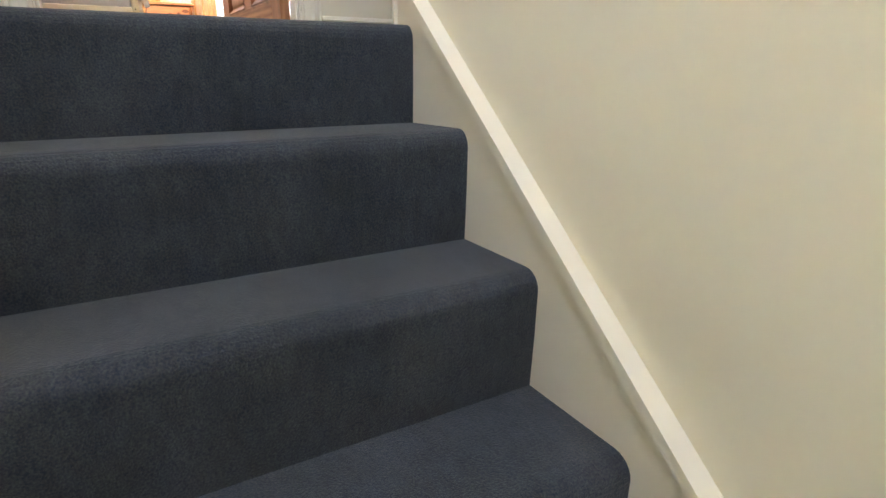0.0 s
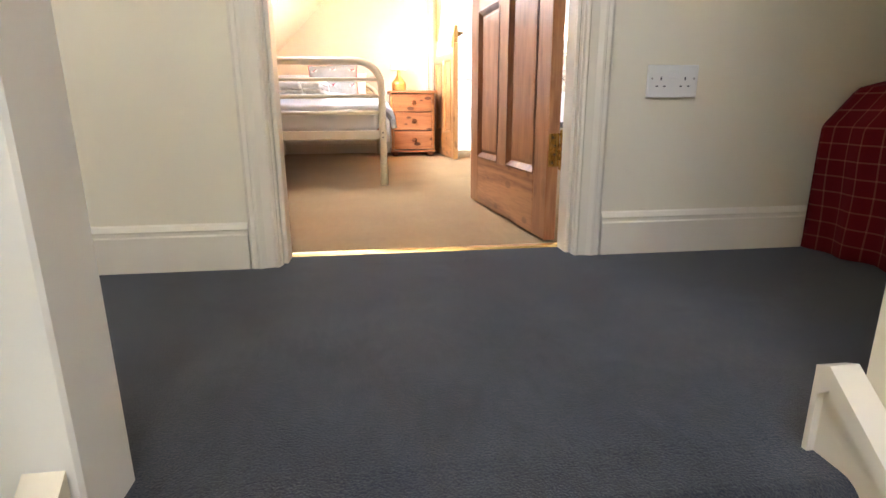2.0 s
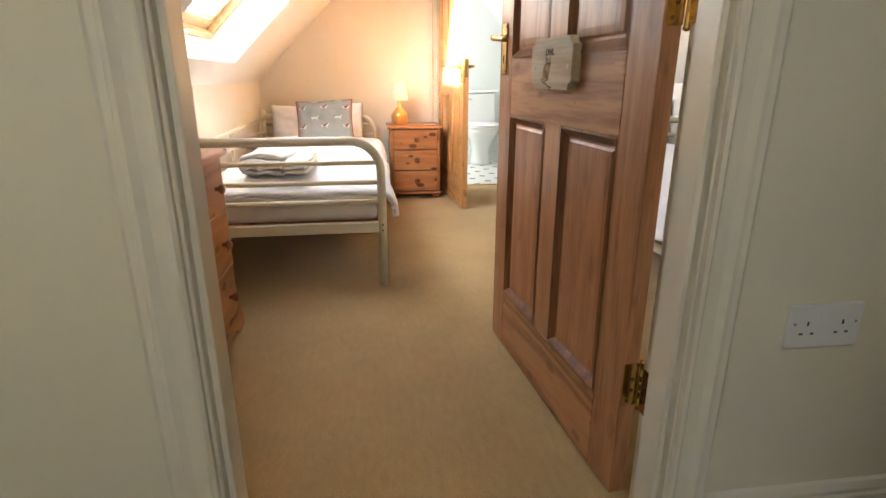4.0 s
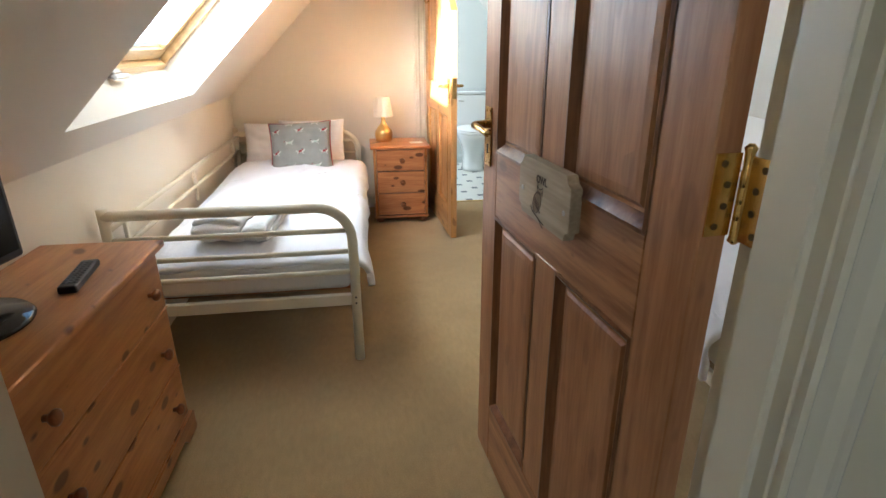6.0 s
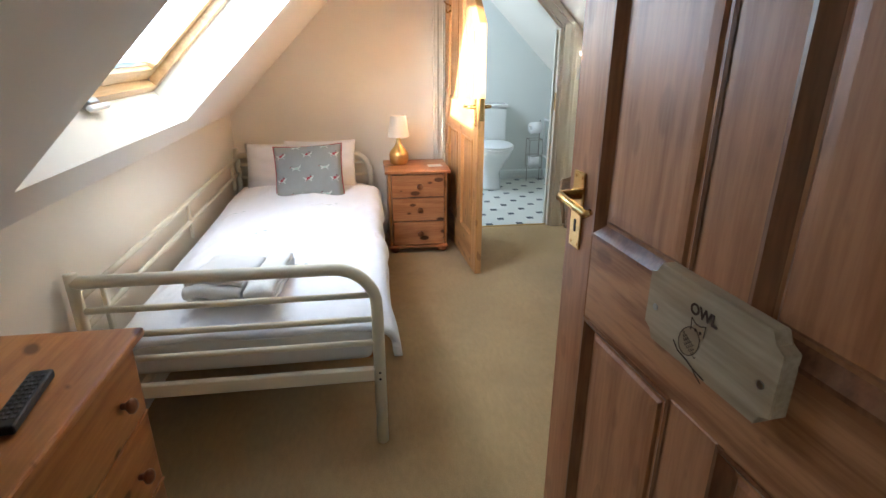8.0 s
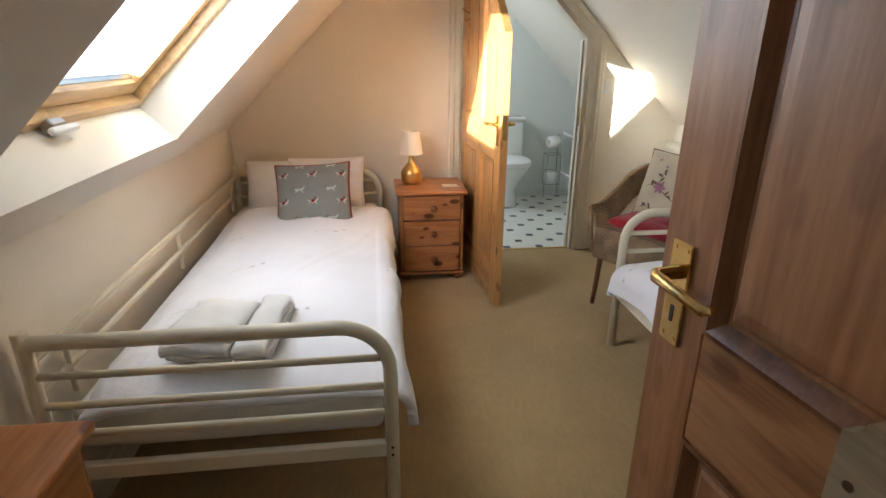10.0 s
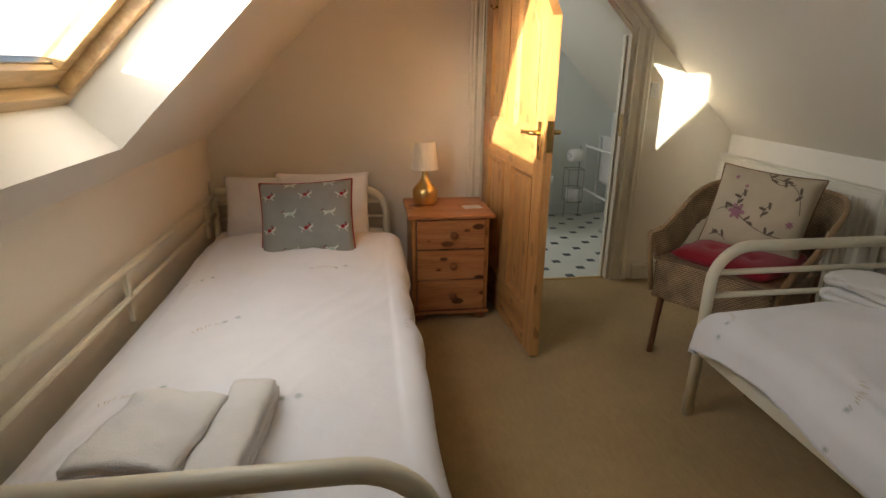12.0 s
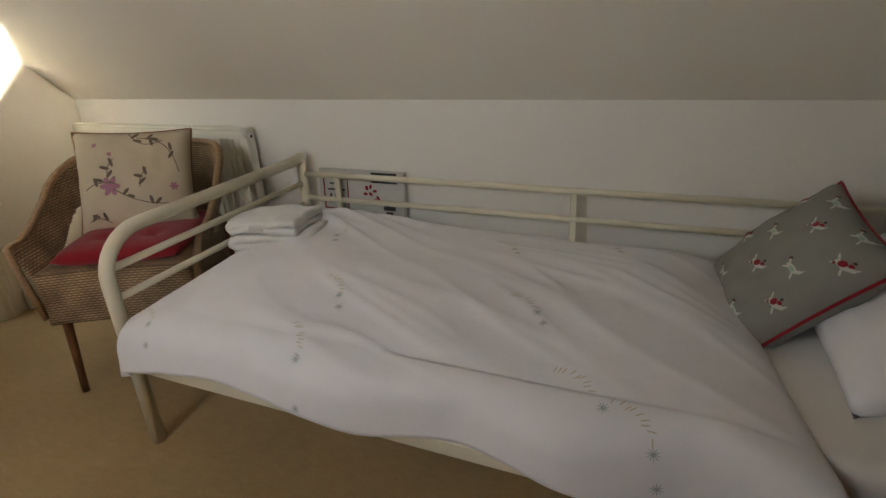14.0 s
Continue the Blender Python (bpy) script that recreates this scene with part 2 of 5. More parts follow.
def wicker_material():
    m = bpy.data.materials.new("woven_cane")
    m.use_nodes = True
    n, l = m.node_tree.nodes, m.node_tree.links
    b = n["Principled BSDF"]
    b.inputs["Roughness"].default_value = 0.55
    uv = n.new("ShaderNodeUVMap")
    sx = n.new("ShaderNodeSeparateXYZ")
    l.new(uv.outputs[0], sx.inputs[0])

    def op(kind, a, c=None, add=None):
        q = n.new("ShaderNodeMath")
        q.operation = kind
        for i, v in enumerate((a, c, add)):
            if v is None:
                continue
            if isinstance(v, (int, float)):
                q.inputs[i].default_value = v
            else:
                l.new(v, q.inputs[i])
        return q.outputs[0]

    u, v = sx.outputs[0], sx.outputs[1]
    row = op("FLOOR", op("MULTIPLY", v, 115.0))
    wave = op("SINE", op("ADD", op("MULTIPLY", u, 300.0), op("MULTIPLY", row, math.pi)))
    strand = op("ABSOLUTE", op("SINE", op("MULTIPLY", v, 115.0 * math.pi)))
    height = op("MULTIPLY", strand, op("MULTIPLY_ADD", wave, 0.22, 0.78))
    ramp = n.new("ShaderNodeValToRGB")
    ramp.color_ramp.elements[0].color, ramp.color_ramp.elements[1].color = (0.05, 0.025, 0.012, 1), (0.50, 0.34, 0.19, 1)
    ramp.color_ramp.elements[1].position = 0.75
    l.new(height, ramp.inputs[0])
    co, worn = n.new("ShaderNodeTexCoord"), n.new("ShaderNodeTexNoise")
    worn.inputs["Scale"].default_value, worn.inputs["Detail"].default_value = 14.0, 5
    l.new(co.outputs["Object"], worn.inputs["Vector"])
    tone = n.new("ShaderNodeVectorMath")
    tone.operation = "SCALE"
    l.new(ramp.outputs[0], tone.inputs[0])
    l.new(op("MULTIPLY_ADD", worn.outputs[0], 1.7, 0.1), tone.inputs["Scale"])
    l.new(tone.outputs[0], b.inputs["Base Color"])
    bp = n.new("ShaderNodeBump")
    bp.inputs["Distance"].default_value = 0.004
    l.new(height, bp.inputs["Height"])
    l.new(bp.outputs[0], b.inputs["Normal"])
    return m


M["wicker"] = wicker_material()
M["wicker_rim"] = material("wrapped_cane", (0.42, 0.28, 0.15), 0.5, (0.20, 0.11, 0.05), 90.0, 0.5, 0.3, 300, 0.6)
M["leaf_grey_pale"] = material("pale_thread", (0.58, 0.50, 0.38), 0.8)
M["grass"] = material("grass", (0.07, 0.10, 0.03), 0.9, (0.05, 0.07, 0.02), 2.0, 0.6, 0.4, 40, 0.2)
M["bark"] = material("bark", (0.09, 0.07, 0.055), 0.9, (0.06, 0.045, 0.035), 20.0, 0.6, 0.4, 80, 0.4)

# bright low haze is put into this backdrop as pale blue emission
far = bpy.data.materials.new("glowing_haze")
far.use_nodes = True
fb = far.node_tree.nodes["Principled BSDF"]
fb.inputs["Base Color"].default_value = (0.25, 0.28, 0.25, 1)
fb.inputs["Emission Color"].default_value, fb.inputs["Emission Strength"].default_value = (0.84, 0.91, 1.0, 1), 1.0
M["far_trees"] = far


def tartan_material():
    m = material("red_checked_wool", (0.16, 0.010, 0.014), 0.95, (0.10, 0.005, 0.008), 5.0, 0.6, 0.5, 500, 0.5, spec=0.1)
    n, l = m.node_tree.nodes, m.node_tree.links
    b = n["Principled BSDF"]
    co, sx = n.new("ShaderNodeTexCoord"), n.new("ShaderNodeSeparateXYZ")
    l.new(co.outputs["Object"], sx.inputs[0])
    total = None
    for out, width in ((sx.outputs[1], 0.05), (sx.outputs[2], 0.045)):
        a = n.new("ShaderNodeMath")
        a.operation = "PINGPONG"
        a.inputs[1].default_value = width / 2
        l.new(out, a.inputs[0])
        c = n.new("ShaderNodeMath")
        c.operation = "LESS_THAN"
        c.inputs[1].default_value = 0.0022
        l.new(a.outputs[0], c.inputs[0])
        if total:
            s = n.new("ShaderNodeMath")
            s.operation = "ADD"
            l.new(total, s.inputs[0])
            l.new(c.outputs[0], s.inputs[1])
            total = s.outputs[0]
        else:
            total = c.outputs[0]
    half = n.new("ShaderNodeMath")
    half.operation = "MULTIPLY"
    half.inputs[1].default_value = 0.16
    l.new(total, half.inputs[0])
    mx = n.new("ShaderNodeMix")
    mx.data_type = "RGBA"
    old = b.inputs["Base Color"].links[0].from_socket
    l.new(half.outputs[0], mx.inputs[0])
    l.new(old, mx.inputs[6])
    mx.inputs[7].default_value = (0.62, 0.30, 0.18, 1)
    l.new(mx.outputs[2], b.inputs["Base Color"])
    return m


M["tartan"] = tartan_material()

glass = bpy.data.materials.new("window_glass")
glass.use_nodes = True
gb = glass.node_tree.nodes["Principled BSDF"]
gb.inputs["Transmission Weight"].default_value, gb.inputs["Roughness"].default_value, gb.inputs["IOR"].default_value = 1.0, 0.0, 1.1
M["glass"] = glass

shade = bpy.data.materials.new("cream_lampshade")
shade.use_nodes = True
sb = shade.node_tree.nodes["Principled BSDF"]
sb.inputs["Base Color"].default_value, sb.inputs["Roughness"].default_value = (0.85, 0.76, 0.62, 1), 0.9
M["shade"] = shade


# ---- building helpers ----
def empty(name, m, label="", category="", group=""):
    ob = new(name)
    ob.matrix_world = m
    ob.empty_display_size = 0.1
    return tagged(ob, label, category, group)


def mesh_object(name, bm, mat, smooth=False):
    bmesh.ops.recalc_face_normals(bm, faces=bm.faces)
    me = bpy.data.meshes.new(name)
    if smooth:
        for f in bm.faces:
            f.smooth = True
    bm.to_mesh(me)
    bm.free()
    for one in mat if isinstance(mat, (list, tuple)) else [mat]:
        me.materials.append(M[one])
    return new(name, me)


def part(name, bm, mat, parent, label="", smooth=False, kind=""):
    ob = mesh_object(name, bm, mat, smooth)
    ob.parent = parent
    return tagged(ob, label, kind=kind)


def structure(name, bm, mat, label="", smooth=False):
    return tagged(mesh_object(name, bm, mat, smooth), label, "", "", "structure")


def box(x0, y0, z0, x1, y1, z1, bevel=0.0, bm=None, segs=1):
    bm = bm or bmesh.new()
    r = bmesh.ops.create_cube(bm, size=1)
    bmesh.ops.transform(bm, matrix=Matrix.LocRotScale(((x0 + x1) / 2, (y0 + y1) / 2, (z0 + z1) / 2), None, (abs(x1 - x0), abs(y1 - y0), abs(z1 - z0))), verts=r["verts"])
    if bevel:
        edges = list({e for v in r["verts"] for e in v.link_edges})
        bmesh.ops.bevel(bm, geom=edges, offset=bevel, segments=segs, affect="EDGES", profile=0.6)
    return bm


def prism(pts, lo, hi, axis="y", bm=None, bevel=0.0):
    """A flat outline pushed from lo to hi along an axis; the outline is in the other two axes."""
    bm = bm or bmesh.new()

    def place(a, b, c):
        return {"x": (c, a, b), "y": (a, c, b), "z": (a, b, c)}[axis]

    lower = [bm.verts.new(place(a, b, lo)) for a, b in pts]
    upper = [bm.verts.new(place(a, b, hi)) for a, b in pts]
    faces = [bm.faces.new(lower), bm.faces.new(upper)]
    for i in range(len(pts)):
        j = (i + 1) % len(pts)
        faces.append(bm.faces.new((lower[i], lower[j], upper[j], upper[i])))
    if bevel:
        bmesh.ops.bevel(bm, geom=list({e for f in faces for e in f.edges}), offset=bevel, segments=2, affect="EDGES")
    return bm


def lathe(profile, sides=24, bm=None, at=(0, 0, 0), axis="z"):
    bm = bm or bmesh.new()
    rings = []
    for r, h in profile:
        ring = []
        for i in range(sides):
            a = 2 * math.pi * i / sides
            p = (r * math.cos(a), r * math.sin(a), h)
            if axis == "x":
                p = (h, p[0], p[1])
            elif axis == "y":
                p = (p[0], h, p[1])
            ring.append(bm.verts.new((at[0] + p[0], at[1] + p[1], at[2] + p[2])))
        rings.append(ring)
    for a, b in zip(rings, rings[1:]):
        for i in range(sides):
            bm.faces.new((a[i], a[(i + 1) % sides], b[(i + 1) % sides], b[i]))
    for ring in (rings[0], rings[-1]):
        bm.faces.new(ring)
    return bm


def tube(points, r, sides=12, bm=None):
    """A round bar along a line of points, closed at both ends."""
    bm = bm or bmesh.new()
    pts = [Vector(p) for p in points]
    rings, side = [], None
    for i, p in enumerate(pts):
        way = (pts[min(i + 1, len(pts) - 1)] - pts[max(i - 1, 0)]).normalized()
        if side is None:
            side = way.orthogonal().normalized()
        side = (side - way * side.dot(way)).normalized()
        up = way.cross(side)
        rr = r[i] if isinstance(r, (list, tuple)) else r
        rings.append([bm.verts.new(p + rr * (math.cos(a) * side + math.sin(a) * up)) for a in (2 * math.pi * k / sides for k in range(sides))])
    for a, b in zip(rings, rings[1:]):
        for i in range(sides):
            bm.faces.new((a[i], a[(i + 1) % sides], b[(i + 1) % sides], b[i]))
    bm.faces.new(rings[0])
    bm.faces.new(rings[-1])
    return bm


def bend(corner, a, b, r, n=8):
    """Points of a rounded corner between the ways to a and to b."""
    c, da, db = Vector(corner), (Vector(a) - Vector(corner)).normalized(), (Vector(b) - Vector(corner)).normalized()
    out = []
    for i in range(n + 1):
        t = math.pi / 2 * i / n
        out.append(c + da * r * (1 - math.sin(t)) + db * r * (1 - math.cos(t)))
    return out


# ---- shell of the bedroom, landing, stairs and bathroom ----
XL, XR, KNEE, YF, YB = -1.40, 1.49, 0.87, 0.125, 3.78
SLOPE_TOP = 2.12
XA, XB = XL + SLOPE_TOP - KNEE, XR - (SLOPE_TOP - KNEE)
BATH_END = 5.36


def gable(x0, x1, z0=0.0, pad=0.0):
    """The outline of a gable wall between x0 and x1."""
    def top(x):
        return min(KNEE + (x - XL) + pad, KNEE + (XR - x) + pad, SLOPE_TOP + pad)
    xs = sorted({x0, x1, *[x for x in (XA, XB) if x0 < x < x1]})
    return [(x0, z0), (x1, z0)] + [(x, top(x)) for x in reversed(xs)]


# bedroom floor and bath floor, landing floor
structure("floor_bedroom", box(XL - 0.1, 0.105, -0.12, XR + 0.1, 3.82, 0.0), "carpet", "beige wool carpet over the bedroom floor")
structure("floor_bathroom", box(-1.5, 3.82, -0.12, XR + 0.1, BATH_END + 0.1, -0.002), "vinyl", "white patterned vinyl bathroom floor")
structure("wall_left", box(XL - 0.1, YF, 0, XL, BATH_END, KNEE + 0.05), "wall", "low cream knee wall beside the bed")
structure("wall_right", box(XR, YF, 0, XR + 0.1, YB + 0.1, KNEE + 0.05), "kneewall", "low cream knee wall behind the radiator")
structure("wall_bathroom_right", box(XR, YB + 0.1, 0, XR + 0.1, BATH_END, KNEE + 0.05), "bathwall", "low pale knee wall in the bathroom")

# back wall, with the clipped doorway to the bathroom
BX0, BX1, BZ, BTOP = 0.025, 0.835, 1.40, 1.93
bm = prism(gable(XL - 0.05, BX0, 0, 0.02), YB, YB + 0.1)
prism(gable(BX1, XR + 0.05, 0, 0.02), YB, YB + 0.1, bm=bm)
prism([(BX0, BTOP), (BX1 - (BTOP - BZ), BTOP), (BX1, BZ), (BX1, KNEE + XR - BX1 + 0.02), (XB, SLOPE_TOP + 0.02), (BX0, SLOPE_TOP + 0.02)], YB, YB + 0.1, bm=bm)
structure("wall_back", bm, "wall", "cream gable wall with the clipped bathroom doorway")
structure("wall_bathroom_end", prism(gable(XL, XR + 0.05, 0, 0.02), BATH_END, BATH_END + 0.1), "bathwall", "pale bathroom end wall")

# sloping ceilings; the window hole is in the slope above the bed
WU0, WU1, WY0, WY1 = 0.165, 1.12, 1.27, 2.53
R2 = math.sqrt(0.5)


def on_slope(u, y, n):
    """A place on the window's slope: u up the slope from the knee, n outwards."""
    return Vector((XL + u * R2 - n * R2, y, KNEE + u * R2 + n * R2))


def slope_slab(bm, u0, u1, y0, y1, n0=0.0, n1=0.17):
    vs = [bm.verts.new(on_slope(u, y, n)) for n in (n0, n1) for u, y in ((u0, y0), (u1, y0), (u1, y1), (u0, y1))]
    for q in ((0, 1, 2, 3), (7, 6, 5, 4), (0, 4, 5, 1), (1, 5, 6, 2), (2, 6, 7, 3), (3, 7, 4, 0)):
        bm.faces.new([vs[i] for i in q])


SLEN = (SLOPE_TOP - KNEE) / R2 + 0.05
bm = bmesh.new()
slope_slab(bm, -0.02, WU0, YF - 0.1, BATH_END)
slope_slab(bm, WU1, SLEN, YF - 0.1, BATH_END)
slope_slab(bm, WU0, WU1, YF - 0.1, WY0)
slope_slab(bm, WU0, WU1, WY1, BATH_END)
structure("ceiling_left_slope", bm, "roof", "cream sloping ceiling with the roof window")
bm = prism([(XR + 0.02, KNEE - 0.02), (XR + 0.17, KNEE + 0.08), (XB + 0.06, SLOPE_TOP + 0.2), (XB - 0.02, SLOPE_TOP + 0.02)], YF - 0.1, BATH_END)
structure("ceiling_right_slope", bm, "roof", "cream sloping ceiling over the second bed")
structure("ceiling_flat", box(XA - 0.05, YF - 0.1, SLOPE_TOP, XB + 0.05, BATH_END, SLOPE_TOP + 0.15), "roof", "flat strip of ceiling at the ridge")

# front wall between the landing and the bedroom
OX0, OX1, OTOP = -0.838, 0.02, 2.0
LW = -1.55
bm = box(LW, 0, 0, OX0, YF, 2.45)
box(OX1, 0, 0, 2.3, YF, 2.45, bm=bm)
box(OX0, 0, OTOP, OX1, YF, 2.45, bm=bm)
structure("wall_front", bm, "landing", "cream wall between the landing and the bedroom")
structure("floor_landing", box(LW, -0.95, -0.2, 2.3, 0.105, 0.0), "blue", "blue-grey carpet on the landing")
# the gap over the stairs is made up, to let the fill lamp in
bm = box(LW - 0.1, -4.6, 2.45, -1.3, YF, 2.55)
box(-0.3, -4.6, 2.45, 2.4, YF, 2.55, bm=bm)
box(-1.3, -4.6, 2.45, -0.3, -2.95, 2.55, bm=bm)
box(-1.3, -1.95, 2.45, -0.3, YF, 2.55, bm=bm)
structure("ceiling_landing", bm, "roof", "plain landing ceiling with an added, unseen opening for the fill lamp")
structure("wall_stairs", box(0.0, -4.5, -2.8, 0.12, -0.955, 2.45), "landing", "plain cream wall beside the stairs")
structure("wall_landing_south", box(0.12, -1.05, -0.2, 2.3, -0.95, 2.45), "landing", "plain cream landing wall")
structure("wall_landing_east", box(2.3, -1.05, -0.2, 2.4, YF, 2.45), "landing", "plain cream landing wall")
structure("wall_landing_west", box(LW - 0.1, -4.6, -2.8, LW, YF, 2.45), "landing", "plain cream stairwell wall")
structure("wall_stairs_foot", box(LW - 0.1, -4.6, -2.8, 0.12, -4.5, 2.45), "landing", "plain cream wall at the foot of the stairs")
structure("floor_hall", box(LW, -4.6, -2.9, 0.12, -0.95, -2.8), "blue", "blue-grey carpet in the lower hall")
structure("wall_under_landing", box(LW, -0.95, -2.8, -0.93, -0.85, -0.2), "landing", "plain cream wall under the landing")

# stairs: carpeted steps with rounded noses
RISE, GOING, NOSE_Y = 0.229, 0.236, -1.012


def step_profile(y, z):
    r = 0.035
    pts = [(y + GOING + 0.06, z)]
    pts += [(y + r - r * math.sin(a), z - r + r * math.cos(a)) for a in (math.pi / 2 * i / 6 for i in range(7))]
    pts += [(y + 0.004, z - 0.12), (y + 0.012, z - RISE), (y + 0.012, z - RISE - 0.05), (y + GOING + 0.06, z - RISE - 0.05)]
    return pts


stairs = tagged(empty("staircase", pose(0, 0, 0), "carpeted staircase with painted stringers", ""), kind="structure")
for i in range(12):
    pts = step_profile(NOSE_Y - GOING * i, -RISE * i + (0.012 if i else 0.0))
    if i == 0:
        pts[0], pts[-1] = (-0.9, 0.001), (-0.9, -RISE - 0.05)
    part("step", prism(pts, -0.845, -0.028, "x"), "blue", stairs, "blue-grey carpeted stair step")


def stringer(x0, x1, y_top, z_top, cap):
    far = 3.0
    bm = prism([(y_top, -0.3 if x0 > -0.5 else -0.3), (y_top, z_top), (y_top - far, z_top - far * 0.865), (y_top - far, z_top - far * 0.865 - 0.5)], x0, x1, "x")
    return bm


part("stringer", stringer(-0.03, -0.001, -0.935, 0.095, 0), "gloss", stairs, "cream painted stringer against the wall")
bm = prism([(-0.927, 0.0), (-0.927, 0.115), (-0.945, 0.122), (-3.95, 0.122 - 3.005 * 0.865), (-3.95, 0.095 - 3.005 * 0.865), (-0.95, 0.092), (-0.935, 0.08), (-0.935, 0.0)], -0.040, -0.001, "x")
part("stringer_cap", bm, "gloss", stairs, "rounded cap moulding on the stringer")
part("stringer", stringer(-0.885, -0.845, -0.985, 0.06, 0), "gloss", stairs, "cream painted stringer below the balusters")
part("stringer_cap", prism([(-0.98, 0.06), (-0.98, 0.09), (-3.98, 0.09 - 3 * 0.865), (-3.98, 0.06 - 3 * 0.865)], -0.90, -0.862, "x"), "gloss", stairs, "sloping cap under the balusters")

railing = empty("stair_railing", pose(-0.875, -0.93, 0), "white-painted newel post with balusters beside the stairs", "railing")
part("newel_post", box(-0.058, -0.045, -0.45, 0.022, 0.055, 1.3, 0.004), "white", railing, "square white newel post")
for i in range(8):
    y = -0.17 - 0.125 * i
    part("baluster", box(-0.016, y - 0.014, 0.085 + y * 0.865, 0.008, y + 0.014, 0.93 + y * 0.865, 0.003), "white", railing)
part("handrail", prism([(-0.055, 0.90), (-0.055, 0.96), (-1.2, 0.96 - 1.145 * 0.865), (-1.2, 0.90 - 1.145 * 0.865)], -0.032, 0.032, "x"), "white", railing)


# skirting boards: a flat board with a stepped moulding on top
def skirting(x0, x1, y, side=-1, h=0.125, axis="x"):
    """Runs from x0 to x1; y is the wall's face and side the way the board stands out."""
    p = [(0, 0), (side * 0.018, 0), (side * 0.018, h - 0.032), (side * 0.013, h - 0.028), (side * 0.013, h - 0.020), (side * 0.016, h - 0.016), (side * 0.007, h - 0.004), (0, h)]
    if axis == "x":
        return prism([(y + a, b) for a, b in p], x0, x1, "x")
    return prism([(y + a, b) for a, b in p], x0, x1, "y")


structure("baseboard", skirting(LW, -0.901, -0.0005), "gloss", "cream skirting board with a moulded top")
structure("baseboard", skirting(0.082, 2.3, -0.0005), "gloss", "cream skirting board with a moulded top")
structure("baseboard", skirting(XL, 0.0 - 0.065, YB - 0.0005, -1, 0.10), "gloss", "cream bedroom skirting board")
structure("baseboard", skirting(BX1 + 0.145, XR - 0.018, YB - 0.0005, -1, 0.10), "gloss", "cream bedroom skirting board")
structure("baseboard", skirting(YF, YB - 0.018, XR - 0.0005, -1, 0.10, "y"), "gloss", "cream bedroom skirting board")
structure("baseboard", skirting(YF, YB - 0.018, XL + 0.0005, 1, 0.10, "y"), "gloss", "cream bedroom skirting board")
structure("baseboard", skirting(-1.3, XR - 0.02, BATH_END - 0.0005, -1, 0.09), "bathwall", "pale bathroom skirting board")


def moulded_strip(length, w, m_axis, mirror=False):
    """An architrave's section, w wide, standing out from a wall in -y, as an outline of x and y."""
    p = [(0, 0), (0, -0.012), (0.006, -0.016), (0.012, -0.012), (0.016, -0.012), (w * 0.45, -0.014), (w * 0.62, -0.022), (w * 0.72, -0.022), (w * 0.76, -0.017), (w - 0.008, -0.019), (w, -0.014), (w, 0)]
    if mirror:
        p = [(-a, b) for a, b in p]
    return p


def upright(x, y, z0, z1, w, mirror, back=1):
    return prism([(x + a, y + back * b) for a, b in moulded_strip(0, w, 0, mirror)], z0, z1, "z")


ent = tagged(empty("door_frame_bedroom", pose(0, 0, 0), "cream gloss-painted door frame to the bedroom", ""), kind="structure")
part("architrave", upright(-0.824, -0.0005, 0, 2.0, 0.074, True), "gloss", ent)
part("architrave", upright(0.004, -0.0005, 0, 2.0, 0.074, False), "gloss", ent)
part("architrave", box(-0.898, -0.02, 2.0, 0.078, -0.0005, 2.07, 0.003), "gloss", ent)
part("jamb", box(OX0, 0.0, 0, -0.818, YF - 0.002, 2.0, 0.002), "gloss", ent)
part("jamb", box(-0.0, 0.0, 0, OX1, YF - 0.002, 2.0, 0.002), "gloss", ent)
part("door_stop", box(-0.818, 0.02, 0, -0.806, 0.088, 1.985, 0.002), "gloss", ent)
part("door_stop", box(-0.012, 0.02, 0, 0.0, 0.088, 1.985, 0.002), "gloss", ent)
part("head", box(-0.818, 0.0, 1.985, 0.0, YF - 0.002, 2.0), "gloss", ent)
part("strike_plate", box(-0.8185, 0.09, 0.98, -0.8165, 0.122, 1.10), "brass", ent)
structure("threshold_strip", prism([(0.088, 0.0), (0.092, 0.006), (0.105, 0.009), (0.120, 0.006), (0.124, 0.0)], -0.818, 0.0, "x"), "brass", "brass threshold strip between the two carpets")

bfr = tagged(empty("door_frame_bathroom", pose(0, 0, 0), "cream gloss-painted clipped frame round the bathroom doorway", ""), kind="structure")
part("architrave", upright(BX0 - 0.005, YB - 0.0005, 0, BTOP + 0.02, 0.075, True), "gloss", bfr)
part("architrave", upright(BX1 + 0.005, YB - 0.0005, 0, BZ + 0.03, 0.105, False), "gloss", bfr)
DX = BTOP - BZ
for w0, w1, d in ((0.004, 0.05, 0.013), (0.05, 0.085, 0.021), (0.085, 0.108, 0.016)):
    o0, o1 = w0 * 1.0, w1 * 1.0
    part("architrave", prism([(BX1 + 0.004 + o0 * 1.0, BZ + o0 * 0.41), (BX1 + 0.004 + o1, BZ + o1 * 0.41), (BX1 - DX + o1 * 0.41, BTOP + o1), (BX1 - DX + o0 * 0.41, BTOP + o0)], YB - d, YB - 0.0005), "gloss", bfr)
part("architrave", box(BX0 - 0.08, YB - 0.018, BTOP + 0.02, BX1 - DX + 0.02, YB - 0.0005, BTOP + 0.09, 0.003), "gloss", bfr)
part("jamb", box(BX1 - 0.016, YB + 0.001, 0, BX1, YB + 0.1, BZ, 0.002), "gloss", bfr)
